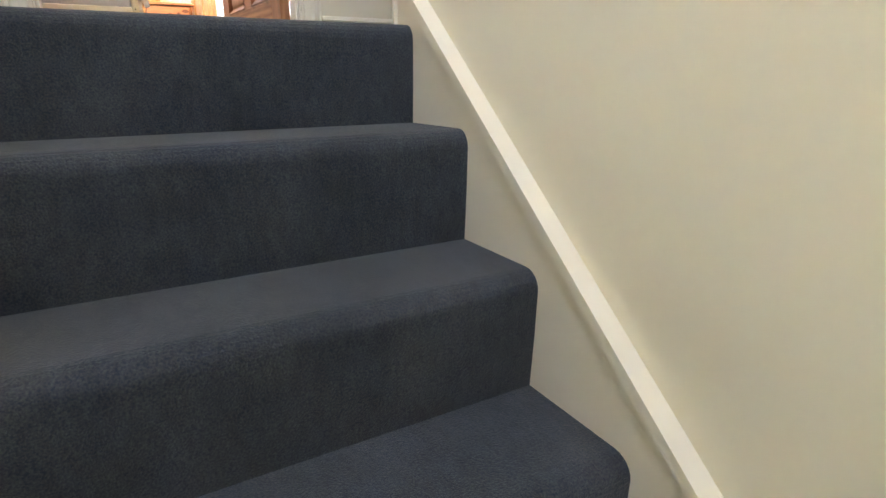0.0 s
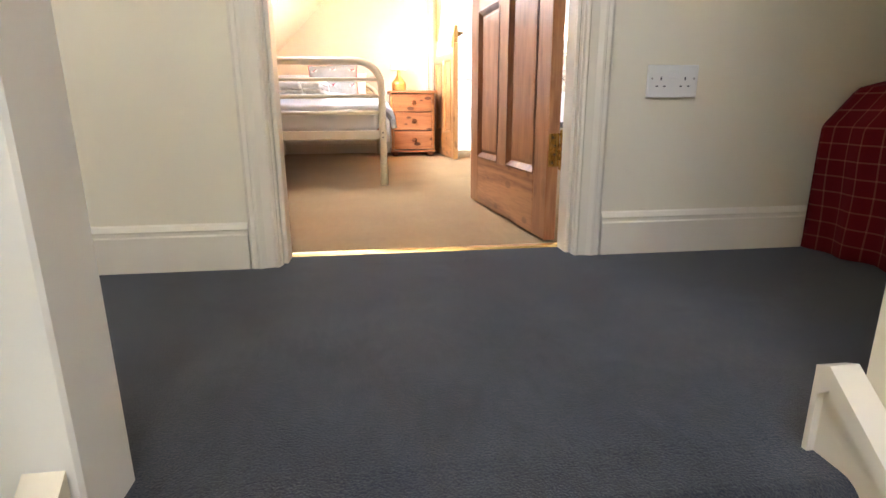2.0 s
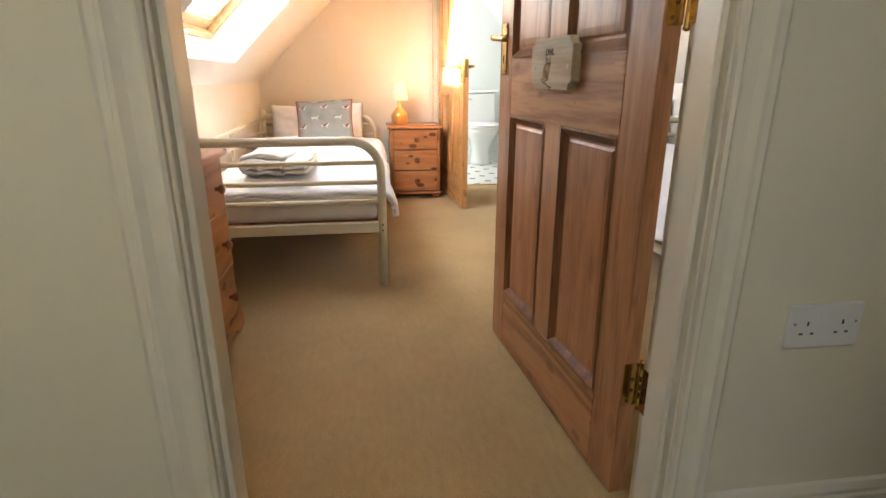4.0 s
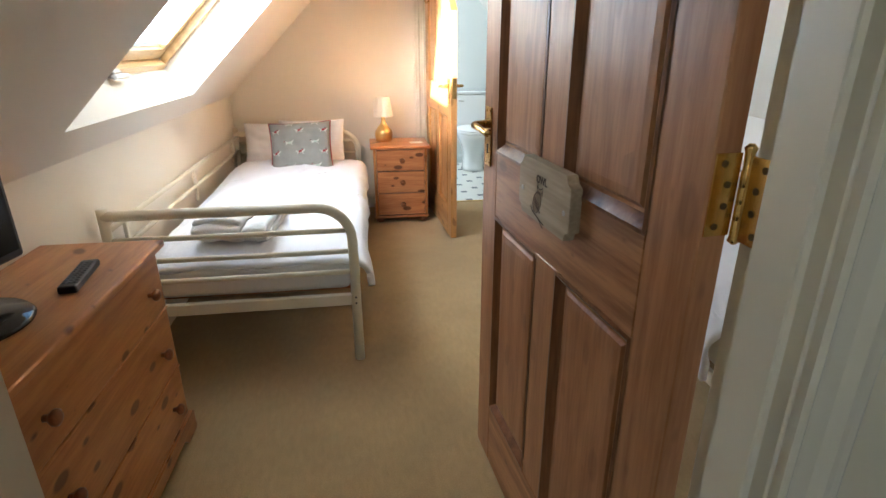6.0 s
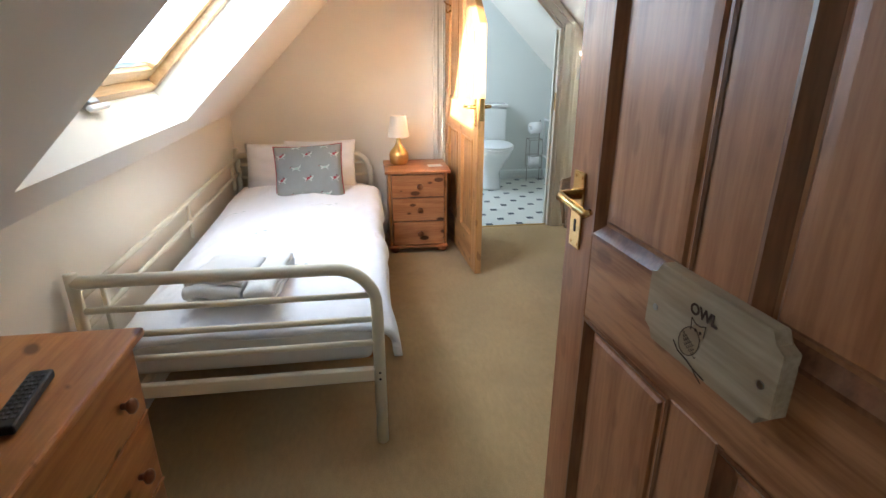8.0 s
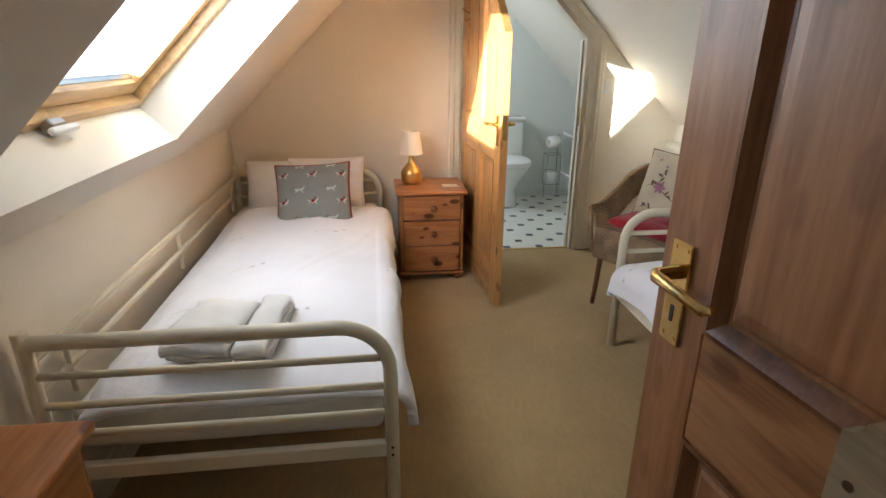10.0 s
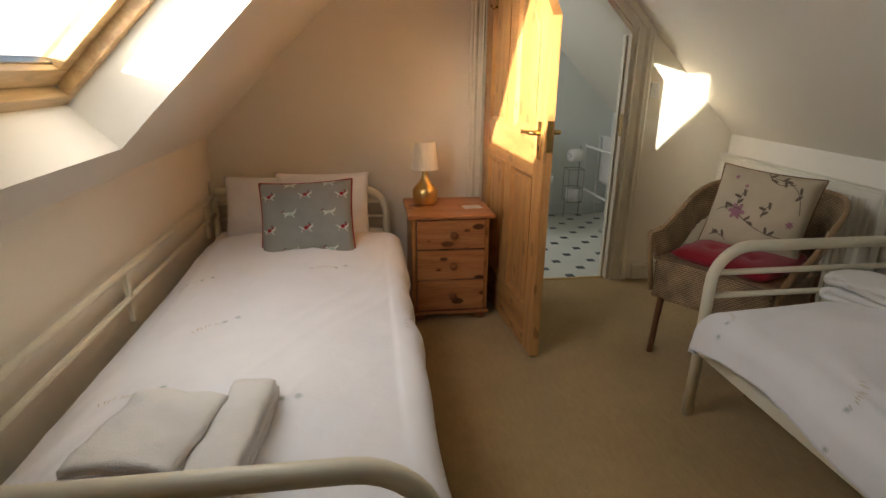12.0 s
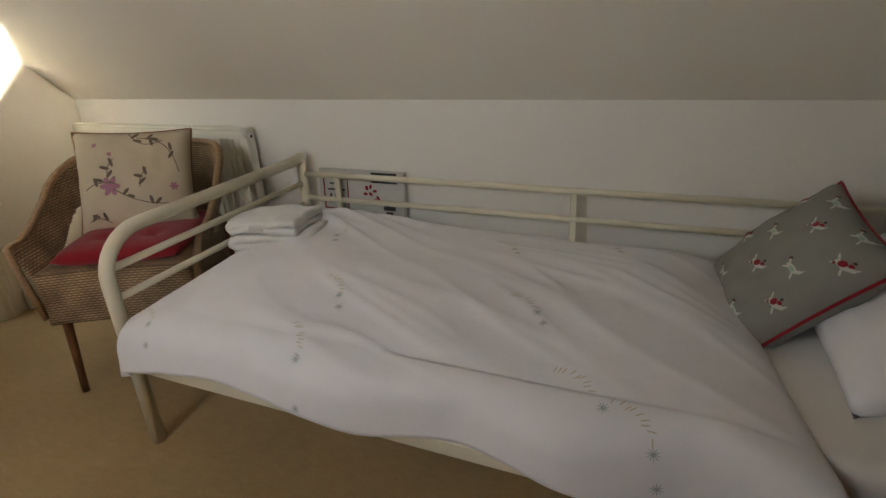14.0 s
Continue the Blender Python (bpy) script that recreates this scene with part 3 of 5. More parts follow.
part("jamb", box(BX0, YB + 0.001, 0, BX0 + 0.012, YB + 0.1, BTOP, 0.002), "gloss", bfr)
part("jamb", prism([(BX1 - 0.016, BZ - 0.005), (BX1, BZ), (BX1 - DX, BTOP), (BX1 - DX - 0.016, BTOP - 0.005)], YB + 0.001, YB + 0.1), "gloss", bfr)
part("door_stop", box(BX1 - 0.028, YB + 0.045, 0, BX1 - 0.016, YB + 0.08, BZ - 0.01), "gloss", bfr)
part("strike_plate", box(BX1 - 0.0185, YB + 0.006, 0.86, BX1 - 0.0155, YB + 0.03, 0.98), "brass", bfr)
structure("threshold_bathroom", box(BX0, YB + 0.028, -0.001, BX1, YB + 0.044, 0.006, 0.002), "gold", "thin metal strip at the bathroom threshold")


# ---- doors ----
def panel_door(name, m, w, h, clip, label, up="doorwood", over="doorwood_x", bead="bead"):
    """A four-panel pine door: hinge edge at the origin, the leaf along +x, 38 mm thick round y = 0."""
    door = tagged(empty(name, m, label, "door"), kind="structure")
    t, s, mull = 0.019, 0.105, 0.10
    low, lock0, lock1, top = 0.205, 0.80, 0.965, h - 0.11
    z0 = 0.008
    # leaf outline with a clipped free corner
    cut = h - clip if clip else 0
    part("stile", box(0, -t, z0, s, t, h, 0.002), up, door, "pine hinge stile")
    if clip:
        part("stile", prism([(w - s, z0), (w, z0), (w, clip), (w - s, clip + s)], -t, t, bevel=0.002), up, door, "pine lock stile")
        part("clipped_rail", prism([(w, clip), (w - cut, h), (w - cut - 0.13, h), (w - cut - 0.13, h - 0.03), (w - s, clip + s - 0.15), (w - s, clip + s)], -t + 0.001, t - 0.001), up, door, "slanting rail along the clipped corner")
        part("top_rail", box(s, -t, top, w - cut - 0.13, t, h, 0.002), over, door)
    else:
        part("stile", box(w - s, -t, z0, w, t, h, 0.002), up, door, "pine lock stile")
        part("top_rail", box(s, -t, top, w - s, t, h, 0.002), over, door)
    part("bottom_rail", box(s, -t, z0, w - s, t, low, 0.002), over, door)
    part("lock_rail", box(s, -t, lock0, w - s, t, lock1, 0.002), over, door)
    mx0, mx1 = w / 2 - mull / 2, w / 2 + mull / 2
    part("mullion", box(mx0, -t, low, mx1, t, lock0, 0.002), up, door)
    part("mullion", box(mx0, -t, lock1, mx1, t, (top if not clip else min(top, clip + w - mx1 - 0.12)), 0.002), up, door)
    for a, b in ((s, mx0), (mx1, w - s)):
        for c, d in ((low, lock0), (lock1, top)):
            out = [(a, c), (b, c), (b, d), (a, d)]
            if clip and d == top and a > s:
                zb, za = clip + (w - b) - 0.13, clip + (w - a) - 0.13
                out = [(a, c), (b, c), (b, zb), (a, min(za, top))]
            # thin panel, with a raised and bevelled field on both faces
            part("panel", prism(out, -0.006, 0.006), up, door)
            cx, cz = sum(p[0] for p in out) / 4, sum(p[1] for p in out) / 4
            bmf, bmb = bmesh.new(), bmesh.new()
            def inset(k):
                q = []
                for px, pz in out:
                    q.append((px + (k if px < cx else -k), pz + (k if pz < cz else -k)))
                return q
            for sgn in (-1, 1):
                rings = [[bmf.verts.new((px, sgn * y, pz)) for px, pz in inset(k)] for k, y in ((0.030, 0.0062), (0.036, 0.010), (0.052, 0.0115))]
                for ra, rb in zip(rings, rings[1:]):
                    for i in range(4):
                        bmf.faces.new((ra[i], ra[(i + 1) % 4], rb[(i + 1) % 4], rb[i]))
                bmf.faces.new(rings[-1])
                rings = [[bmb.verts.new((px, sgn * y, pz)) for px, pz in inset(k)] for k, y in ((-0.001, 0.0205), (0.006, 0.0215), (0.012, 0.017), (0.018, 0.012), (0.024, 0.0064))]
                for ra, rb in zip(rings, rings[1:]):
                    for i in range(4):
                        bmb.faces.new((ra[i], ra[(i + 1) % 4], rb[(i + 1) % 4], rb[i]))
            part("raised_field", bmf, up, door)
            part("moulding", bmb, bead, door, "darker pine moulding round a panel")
    hz = 0.965 if clip else 1.015
    for sgn in (-1, 1):
        lever = part("lever_handle", tube([(w - 0.045, sgn * 0.022, hz + 0.012), (w - 0.045, sgn * 0.058, hz + 0.012), (w - 0.055, sgn * 0.064, hz + 0.012), (w - 0.10, sgn * 0.064, hz + 0.010), (w - 0.145, sgn * 0.060, hz + 0.004), (w - 0.155, sgn * 0.056, hz + 0.010)], [0.011, 0.009, 0.009, 0.0075, 0.008, 0.006], 10), "brass", door, "brass lever handle", True)
        part("backplate", box(w - 0.066, sgn * 0.0195, hz - 0.095, w - 0.024, sgn * 0.0245, hz + 0.055, 0.002), "brass", lever, "brass backplate")
        part("keyhole", box(w - 0.048, sgn * 0.0246, hz - 0.062, w - 0.042, sgn * 0.0256, hz - 0.038), "ink", lever)
        for dz in (-0.085, 0.045):
            for dx in (-0.057, -0.033):
                part("screw", lathe([(0.003, sgn * 0.0245), (0.003, sgn * 0.0256)], 8, at=(w + dx, 0, hz + dz), axis="y"), "brass", lever)
    part("latch_plate", box(w - 0.0005, -0.012, hz - 0.06, w + 0.0015, 0.012, hz + 0.06), "brass", door, "brass latch plate on the door edge")
    return door


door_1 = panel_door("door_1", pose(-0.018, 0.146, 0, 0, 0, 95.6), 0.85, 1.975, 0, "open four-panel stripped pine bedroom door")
door_2 = panel_door("door_2", pose(0.046, 3.758, 0, 0, 0, -86.0), 0.845, 1.92, 1.40, "open pine bathroom door with a clipped top corner", "yellow_pine", "yellow_pine_x", "yellow_pine")


def butt_hinge(door, frame_thing, z):
    """A big brass hinge: one leaf on the door's edge, one on the jamb, the knuckle between them."""
    hg = part("hinge", lathe([(0.003, z - 0.060), (0.0075, z - 0.056), (0.006, z - 0.051), (0.006, z - 0.031), (0.0052, z - 0.030), (0.006, z - 0.029), (0.006, z - 0.011), (0.0052, z - 0.010), (0.006, z - 0.009), (0.006, z + 0.009), (0.0052, z + 0.010), (0.006, z + 0.011), (0.006, z + 0.029), (0.0052, z + 0.030), (0.006, z + 0.051), (0.0075, z + 0.056), (0.003, z + 0.061)], 14, at=(-0.009, -0.022, 0)), "brass", door, "polished brass butt hinge", True)
    part("hinge_leaf", box(-0.003, -0.018, z - 0.05, -0.0004, 0.016, z + 0.05), "brass", hg)
    jl = part("hinge_leaf", box(-0.0028, 0.089, z - 0.05, -0.0003, 0.1235, z + 0.05), "brass", frame_thing, "brass hinge leaf on the jamb")
    for k, dz in enumerate((-0.038, -0.013, 0.013, 0.038)):
        y = 0.004 if k in (0, 3) else -0.004
        part("screw", lathe([(0.0042, -0.0042), (0.0042, -0.0028)], 10, at=(0, y, z + dz), axis="x"), "dark_brass", hg)
        part("screw", lathe([(0.0042, -0.0038), (0.0042, -0.0026)], 10, at=(0, 0.105 - y, z + dz), axis="x"), "dark_brass", jl)


for z in (0.29, 1.05, 1.74):
    butt_hinge(door_1, ent, z)


# ---- beds ----
BW, BL = 0.862, 2.12


def arch_end(parent, name, y, top, bars, back_top):
    pts = [(0, y, 0.0), (0, y, top - 0.16)] + bend((0, y, top - 0.02), (0, y, 0), (-1, y, top - 0.02), 0.13)[1:] + [(-BW, y, top - 0.02)]
    end = part(name, tube(pts, 0.0195, 14), "tube", parent, "bent cream tube with one rounded corner", True)
    part("post", tube([(-BW, y, 0.0), (-BW, y, back_top)], 0.0185, 12), "tube", end, "", True)
    for z in bars:
        part("bar", tube([(-BW + 0.01, y, z), (-0.01, y, z)], 0.0105, 10), "tube", end, "", True)
    part("end_rail", box(-BW + 0.015, y - 0.012, 0.250, -0.015, y + 0.012, 0.298, 0.004), "tube", end)
    for z in (0.262, 0.287):
        part("bolt", lathe([(0.004, y - 0.021), (0.004, y - 0.018)], 8, at=(0, 0, z), axis="y"), "ink", end)
    return end


def bed(m, label):
    b = empty("daybed", m, label, "bed", "cream metal daybeds")
    arch_end(b, "foot_end", 0, 0.673, (0.561, 0.476, 0.391), 0.680)
    arch_end(b, "head_end", BL, 0.635, (0.553, 0.470, 0.388), 0.662)
    for z, r in ((0.596, 0.0115), (0.500, 0.0105)):
        part("back_rail", tube([(-BW, 0.0, z), (-BW, BL, z)], r, 10), "tube", b, "long cream guard rail by the wall", True)
    for y in (0.16, BL / 2, BL - 0.16):
        part("rail_post", box(-BW - 0.008, y - 0.012, 0.42, -BW + 0.008, y + 0.012, 0.600, 0.003), "tube", b)
    for x in (0.0, -BW):
        part("side_rail", box(x - 0.012, 0.015, 0.255, x + 0.012, BL - 0.015, 0.298, 0.004), "tube", b)
    for i in range(12):
        y = 0.12 + i * (BL - 0.24) / 11
        part("slat", box(-BW + 0.015, y - 0.03, 0.278, -0.015, y + 0.03, 0.290, 0.002), "pine", b)
    part("mattress", box(-BW + 0.025, 0.05, 0.292, -0.02, BL - 0.045, 0.425, 0.035, segs=4), "mattress", b, "soft white mattress", True)
    return b


bed_a = bed(pose(-0.505, 1.54, 0), "cream metal daybed with rounded tube ends under the roof window")
bed_b = bed(pose(0.558, 2.455, 0, 0, 0, 180), "cream metal daybed with rounded tube ends along the low wall")


def duvet(m, seed, y0, y1, over, drop, label, fold=0.0, rough=1.0, corner=1.0, crown=0.0):
    """A thick quilt: y0 to y1 along the bed; it hangs over the open side by drop, and its head end slants by fold."""
    bm = bmesh.new()
    nu, nv = 110, 180
    grid = []
    flat = BW - 0.06
    for j in range(nv + 1):
        row = []
        v = j / nv
        for i in range(nu + 1):
            u = i / nu
            total = flat + over + drop
            s = u * total
            end = y1 - fold * (u ** 1.3)
            y = y0 + v * (end - y0)
            top = 0.475
            r = 0.09
            if s < flat + over - r:
                x, z = -BW + 0.045 + s, top
            elif s < flat + over - r + r * math.pi / 2:
                a = (s - (flat + over - r)) / r
                x, z = -BW + 0.045 + flat + over - r + r * math.sin(a), top - r + r * math.cos(a)
            else:
                d = s - (flat + over - r + r * math.pi / 2)
                x, z = -BW + 0.045 + flat + over + 0.02 * math.sin(d * 9), top - r - d
            z += crown * math.sin(math.pi * min(1.0, s / (flat + over - r))) ** 0.8 * min(1.0, min(v, 1 - v) * 5) ** 0.6
            # puffed body that thins at its ends, with long soft creases and small wrinkles
            edge = min(1.0, min(v, 1 - v) * 9) ** 0.5
            wall = min(1.0, u * 12) ** 0.5
            z -= 0.055 * (1 - edge) + 0.035 * (1 - wall)
            n1 = noise.noise(Vector((x * 2.2 + seed, y * 1.4, seed * 3.1)))
            n2 = noise.noise(Vector((x * 7 + y * 3 + seed, y * 2.5 - x * 2, seed)))
            # long soft creases that run slantwise along the bed and fan out a little
            bow = 0.10 * noise.noise(Vector((x * 1.6, y * 1.3, seed + 14)))
            across, along = x * 0.88 - y * 0.42 + bow, x * 0.42 + y * 0.88
            n3 = 1 - abs(noise.noise(Vector((across * 6.5, along * 1.1, seed + 9))))
            n5 = 1 - abs(noise.noise(Vector((across * 15, along * 2.0, seed + 21))))
            n6 = noise.noise(Vector((x * 1.8, y * 1.8, seed + 50)))
            crease = (0.014 * n3 ** 4 + 0.012 * n5 ** 4) * max(0.15, 0.55 + 1.1 * n6)
            amp = 0.022 * n1 + 0.008 * n2 + rough * (crease - 0.012)
            hang = max(0.0, s - (flat + over - r))
            wave = (0.030 * noise.noise(Vector((y * 4.5, seed, 1.0))) + 0.004 * noise.noise(Vector((y * 9, seed, 2.0)))) * min(1.0, hang / 0.12)
            z += amp * edge if hang == 0 else amp * 0.4 * edge
            x += wave + (amp * 0.35 if hang else 0)
            if hang > 0:
                z += 0.045 * noise.noise(Vector((y * 2.6, seed, 0))) * hang / 0.2
                z -= 0.035 * math.exp(-((v - 0.04) / 0.09) ** 2) * min(1.0, hang / 0.15) * corner
            y += 0.012 * noise.noise(Vector((x * 5, seed, 3))) * (1 if v in (0, 1) else 0)
            row.append(bm.verts.new((x, y, z)))
        grid.append(row)
    for j in range(nv):
        for i in range(nu):
            bm.faces.new((grid[j][i], grid[j][i + 1], grid[j + 1][i + 1], grid[j + 1][i]))
    q = mesh_object("duvet", bm, "linen", True)
    mod = q.modifiers.new("thickness", "SOLIDIFY")
    mod.thickness, mod.offset = 0.028, -1
    q.matrix_world = m
    return tagged(q, label, "duvet", "white duvets")


duvet_a = duvet(bed_a.matrix_world.copy(), 2.3, 0.035, 1.93, 0.08, 0.07, "rumpled white duvet on the daybed under the roof window", 0.0, 0.45, 0.0, 0.025)
duvet_b = duvet(bed_b.matrix_world.copy(), 7.7, 0.035, 1.50, 0.085, 0.10, "creased white duvet pulled back from the pillow", -0.17, 1.35, 0.0, 0.065)


# ---- cushions and pillows ----
def pillow_point(w, h, t, u, v, side, pinch=0.06, seed=0.0):
    """u and v run from -1 to 1; side is 1 for the front face, -1 for the back."""
    fall = max(0.0, (1 - abs(u) ** 2.6) * (1 - abs(v) ** 2.6)) ** 0.42
    x = u * w / 2 * (1 - pinch * (1 - v * v) * abs(u) ** 3)
    z = v * h / 2 * (1 - pinch * (1 - u * u) * abs(v) ** 3)
    n = noise.noise(Vector((u * 1.7 + seed, v * 1.7, side + seed)))
    n += 0.5 * noise.noise(Vector((u * 4 + seed, v * 4, side + seed)))
    return Vector((x, -side * (t / 2 * fall * (1 + 0.22 * n)), z))


def cushion(name, m, w, h, t, mat, label, seed=0.0, piping=None, group=""):
    th = empty(name, m, label, "cushion" if name != "pillow" else "pillow", group)
    bm = bmesh.new()
    n = 30
    for side in (1, -1):
        g = [[bm.verts.new(pillow_point(w, h, t, 2 * i / n - 1, 2 * j / n - 1, side, seed=seed)) for i in range(n + 1)] for j in range(n + 1)]
        for j in range(n):
            for i in range(n):
                bm.faces.new((g[j][i], g[j][i + 1], g[j + 1][i + 1], g[j + 1][i]))
    bmesh.ops.remove_doubles(bm, verts=bm.verts, dist=0.0004)
    part("cover", bm, mat, th, "", True)
    if piping:
        loop = []
        for k in range(4 * n):
            e, f = divmod(k, n)
            q = 2 * f / n - 1
            loop.append(pillow_point(w, h, t, *((q, -1), (1, q), (-q, 1), (-1, -q))[e], 1, seed=seed))
        part("piping", tube(loop + loop[:1], 0.0042, 6), piping, th, "corded edge", True)
    return th


def patch(bm, w, h, t, seed, outline, cx, cz, off=0.0022):
    """A flat stitched shape on the front of a cushion: an outline in metres round (cx, cz)."""
    vs = []
    mid = pillow_point(w, h, t, 2 * cx / w, 2 * cz / h, 1, seed=seed) + Vector((0, -off, 0))
    c = bm.verts.new(mid)
    for a, b in outline:
        p = pillow_point(w, h, t, max(-0.99, min(0.99, 2 * (cx + a) / w)), max(-0.99, min(0.99, 2 * (cz + b) / h)), 1, seed=seed)
        vs.append(bm.verts.new(p + Vector((0, -off, 0))))
    for i in range(len(vs)):
        bm.faces.new((c, vs[i], vs[(i + 1) % len(vs)]))


def oval(a, b, turn=0.0, n=10, dx=0.0, dz=0.0):
    out = []
    for i in range(n):
        p = 2 * math.pi * i / n
        x, z = a * math.cos(p), b * math.sin(p)
        out.append((dx + x * math.cos(turn) - z * math.sin(turn), dz + x * math.sin(turn) + z * math.cos(turn)))
    return out


def grey_cushion(m, label, seed):
    w, h, t = 0.39, 0.365, 0.13
    c = cushion("patterned_cushion", m, w, h, t, "grey_cloth", label, seed, "red_cloth", "grey patterned cushions")
    white, red = bmesh.new(), bmesh.new()
    rows = ((0.160, (-0.064, 0.096), 0), (0.102, (-0.150, 0.0, 0.152), 1), (0.022, (-0.066, 0.094), 0), (-0.044, (-0.152, 0.0, 0.150), 1), (-0.134, (-0.064, 0.096), 0))
    for z, xs, dressed in rows:
        for x in xs:
            for dx, dz, a, b, tt in ((0, 0, 0.021, 0.0065, 0.1), (0.021, 0.007, 0.008, 0.0045, 0.6), (-0.022, 0.006, 0.009, 0.0028, -0.5), (0.015, -0.009, 0.010, 0.0026, -0.8), (-0.014, -0.008, 0.010, 0.0026, 0.7), (0.026, 0.014, 0.006, 0.0018, 1.2)):
                patch(white, w, h, t, seed, oval(a, b, tt, 9), x + dx, z + dz)
            if dressed:
                for dx, dz, a in ((0.0, 0.003, 0.011), (0.014, 0.012, 0.006), (-0.012, -0.008, 0.004)):
                    patch(red, w, h, t, seed, oval(a, a * 0.75, 0.3, 8), x + dx, z + dz, 0.0034)
            else:
                patch(red, w, h, t, seed, oval(0.004, 0.003, 0, 8), x - 0.030, z + 0.008, 0.0034)
    green, dark = bmesh.new(), bmesh.new()
    for z, xs, dressed in rows:
        for x in xs:
            patch(dark, w, h, t, seed, oval(0.0045, 0.0032, 0.4, 7), x + (0.012 if dressed else -0.024), z + (0.020 if dressed else 0.011), 0.0044)
            if not dressed:
                patch(green, w, h, t, seed, oval(0.010, 0.0042, 0.1, 8), x + 0.002, z - 0.001, 0.0034)
    part("green_print", green, "green_thread", c, "small pale green printed motifs", kind="stuff")
    part("dark_print", dark, "ink", c, "small dark printed spots", kind="stuff")
    part("motif_print", white, "motif", c, "small white printed motifs", kind="stuff")
    part("red_print", red, "red_cloth", c, "small red printed motifs", kind="stuff")
    return c


cushion("pillow", pose(-1.075, 3.56, 0.545, -20, 0, 0), 0.44, 0.33, 0.15, "linen", "white pillow propped against the head rail", 1.0, group="white pillows")
cushion("pillow", pose(-0.82, 3.545, 0.555, -18, 0, 0), 0.46, 0.34, 0.15, "linen", "white pillow behind the grey cushion", 4.0, group="white pillows")
grey_cushion(pose(-0.852, 3.125, 0.592, -31, -2, 1), "grey cushion with white and red motifs leaning on pillows", 2.0)
cushion("pillow", pose(0.99, 0.64, 0.53, -62, 4, 186), 0.54, 0.36, 0.16, "linen", "white pillow lying at the head of the daybed", 5.0, group="white pillows")
cushion("pillow", pose(1.15, 0.47, 0.61, -22, 0, 178), 0.56, 0.42, 0.15, "linen", "white pillow standing at the head of the daybed", 6.0, group="white pillows")
grey_cushion(pose(1.09, 0.835, 0.545, -42, 8, 186), "grey cushion with white and red motifs lying against a pillow", 3.0)


# ---- roof window ----
win = tagged(empty("window_1", pose(0, 0, 0), "pine-framed roof window in the sloping ceiling", "window"), kind="structure")


def slope_bar(u0, u1, y0, y1, n0, n1, bevel=0.002):
    bm = box(0, 0, 0, 1, 1, 1)
    for v in bm.verts:
        v.co = on_slope(u0 + v.co.x * (u1 - u0), y0 + v.co.y * (y1 - y0), n0 + v.co.z * (n1 - n0))
    if bevel:
        bmesh.ops.bevel(bm, geom=list(bm.edges), offset=bevel, segments=1, affect="EDGES")
    return bm


N0, N1 = 0.17, 0.265
part("window_frame", slope_bar(WU0 - 0.03, WU0 + 0.035, WY0 - 0.03, WY1 + 0.03, N0, N1), "frame_pine", win, "pine bottom frame")
part("window_frame", slope_bar(WU1 - 0.03, WU1 + 0.05, WY0 - 0.03, WY1 + 0.03, N0, N1), "frame_pine", win, "pine top frame")
part("window_frame", slope_bar(WU0 + 0.035, WU1 - 0.03, WY0 - 0.03, WY0 + 0.09, N0, N1), "frame_pine", win, "pine side frame")
# unseen board added outside to block sun and shape the patch indoors
part("sun_blocker", slope_bar(WU0 - 0.03, WU1 + 0.05, WY0 - 0.03, WY0 + 0.13, N1 + 0.001, N1 + 0.20), "roof_tile", win, "unseen dark board outside the frame that trims the sun patch")
part("window_frame", slope_bar(WU0 + 0.035, WU1 - 0.03, WY1 - 0.035, WY1 + 0.03, N0, N1), "frame_pine", win, "pine side frame")
sash = part("sash", slope_bar(WU0 + 0.037, WU0 + 0.095, WY0 + 0.092, WY1 - 0.037, 0.205, 0.255), "frame_pine", win, "pine sash")
part("sash_rail", slope_bar(WU1 - 0.085, WU1 - 0.032, WY0 + 0.092, WY1 - 0.037, 0.205, 0.255), "frame_pine", sash)
part("sash_rail", slope_bar(WU0 + 0.095, WU1 - 0.085, WY0 + 0.092, WY0 + 0.145, 0.205, 0.255), "frame_pine", sash)
part("sash_rail", slope_bar(WU0 + 0.095, WU1 - 0.085, WY1 - 0.088, WY1 - 0.037, 0.205, 0.255), "frame_pine", sash)
pane = part("pane", slope_bar(WU0 + 0.09, WU1 - 0.08, WY0 + 0.14, WY1 - 0.083, 0.235, 0.241, 0), "glass", sash, "clear glass pane")
pane.visible_shadow = False
part("gasket", slope_bar(WU0 + 0.095, WU0 + 0.10, WY0 + 0.14, WY1 - 0.08, 0.225, 0.246, 0), "chrome", sash, "grey glazing strip")
part("latch", slope_bar(WU0 + 0.010, WU0 + 0.044, 1.86, 1.93, 0.145, 0.17, 0.004), "chrome", win, "grey metal window latch")
part("latch_lever", slope_bar(WU0 + 0.025, WU0 + 0.042, 1.84, 1.97, 0.125, 0.145, 0.004), "white", win, "pale latch lever")
part("screw_cap", lathe([(0.008, WY1 - 0.039), (0.008, WY1 - 0.034)], 10, at=(-1.40 + 0.2 * R2 - 0.205 * R2, 0, 0.87 + 0.2 * R2 + 0.205 * R2), axis="y"), "chrome", win)
bm = bmesh.new()
slope_slab(bm, -0.4, WU0 - 0.03, -0.3, 4.2, 0.175, 0.21)
structure("roof_tiles_edge", bm, "roof_tile", "dark roof tiles below the roof window")

# outdoors: lawn, glowing haze band along the horizon and a bare tree
structure("ground", box(-400, -400, -5.2, 400, 400, -5.0), "grass", "grass round the house")


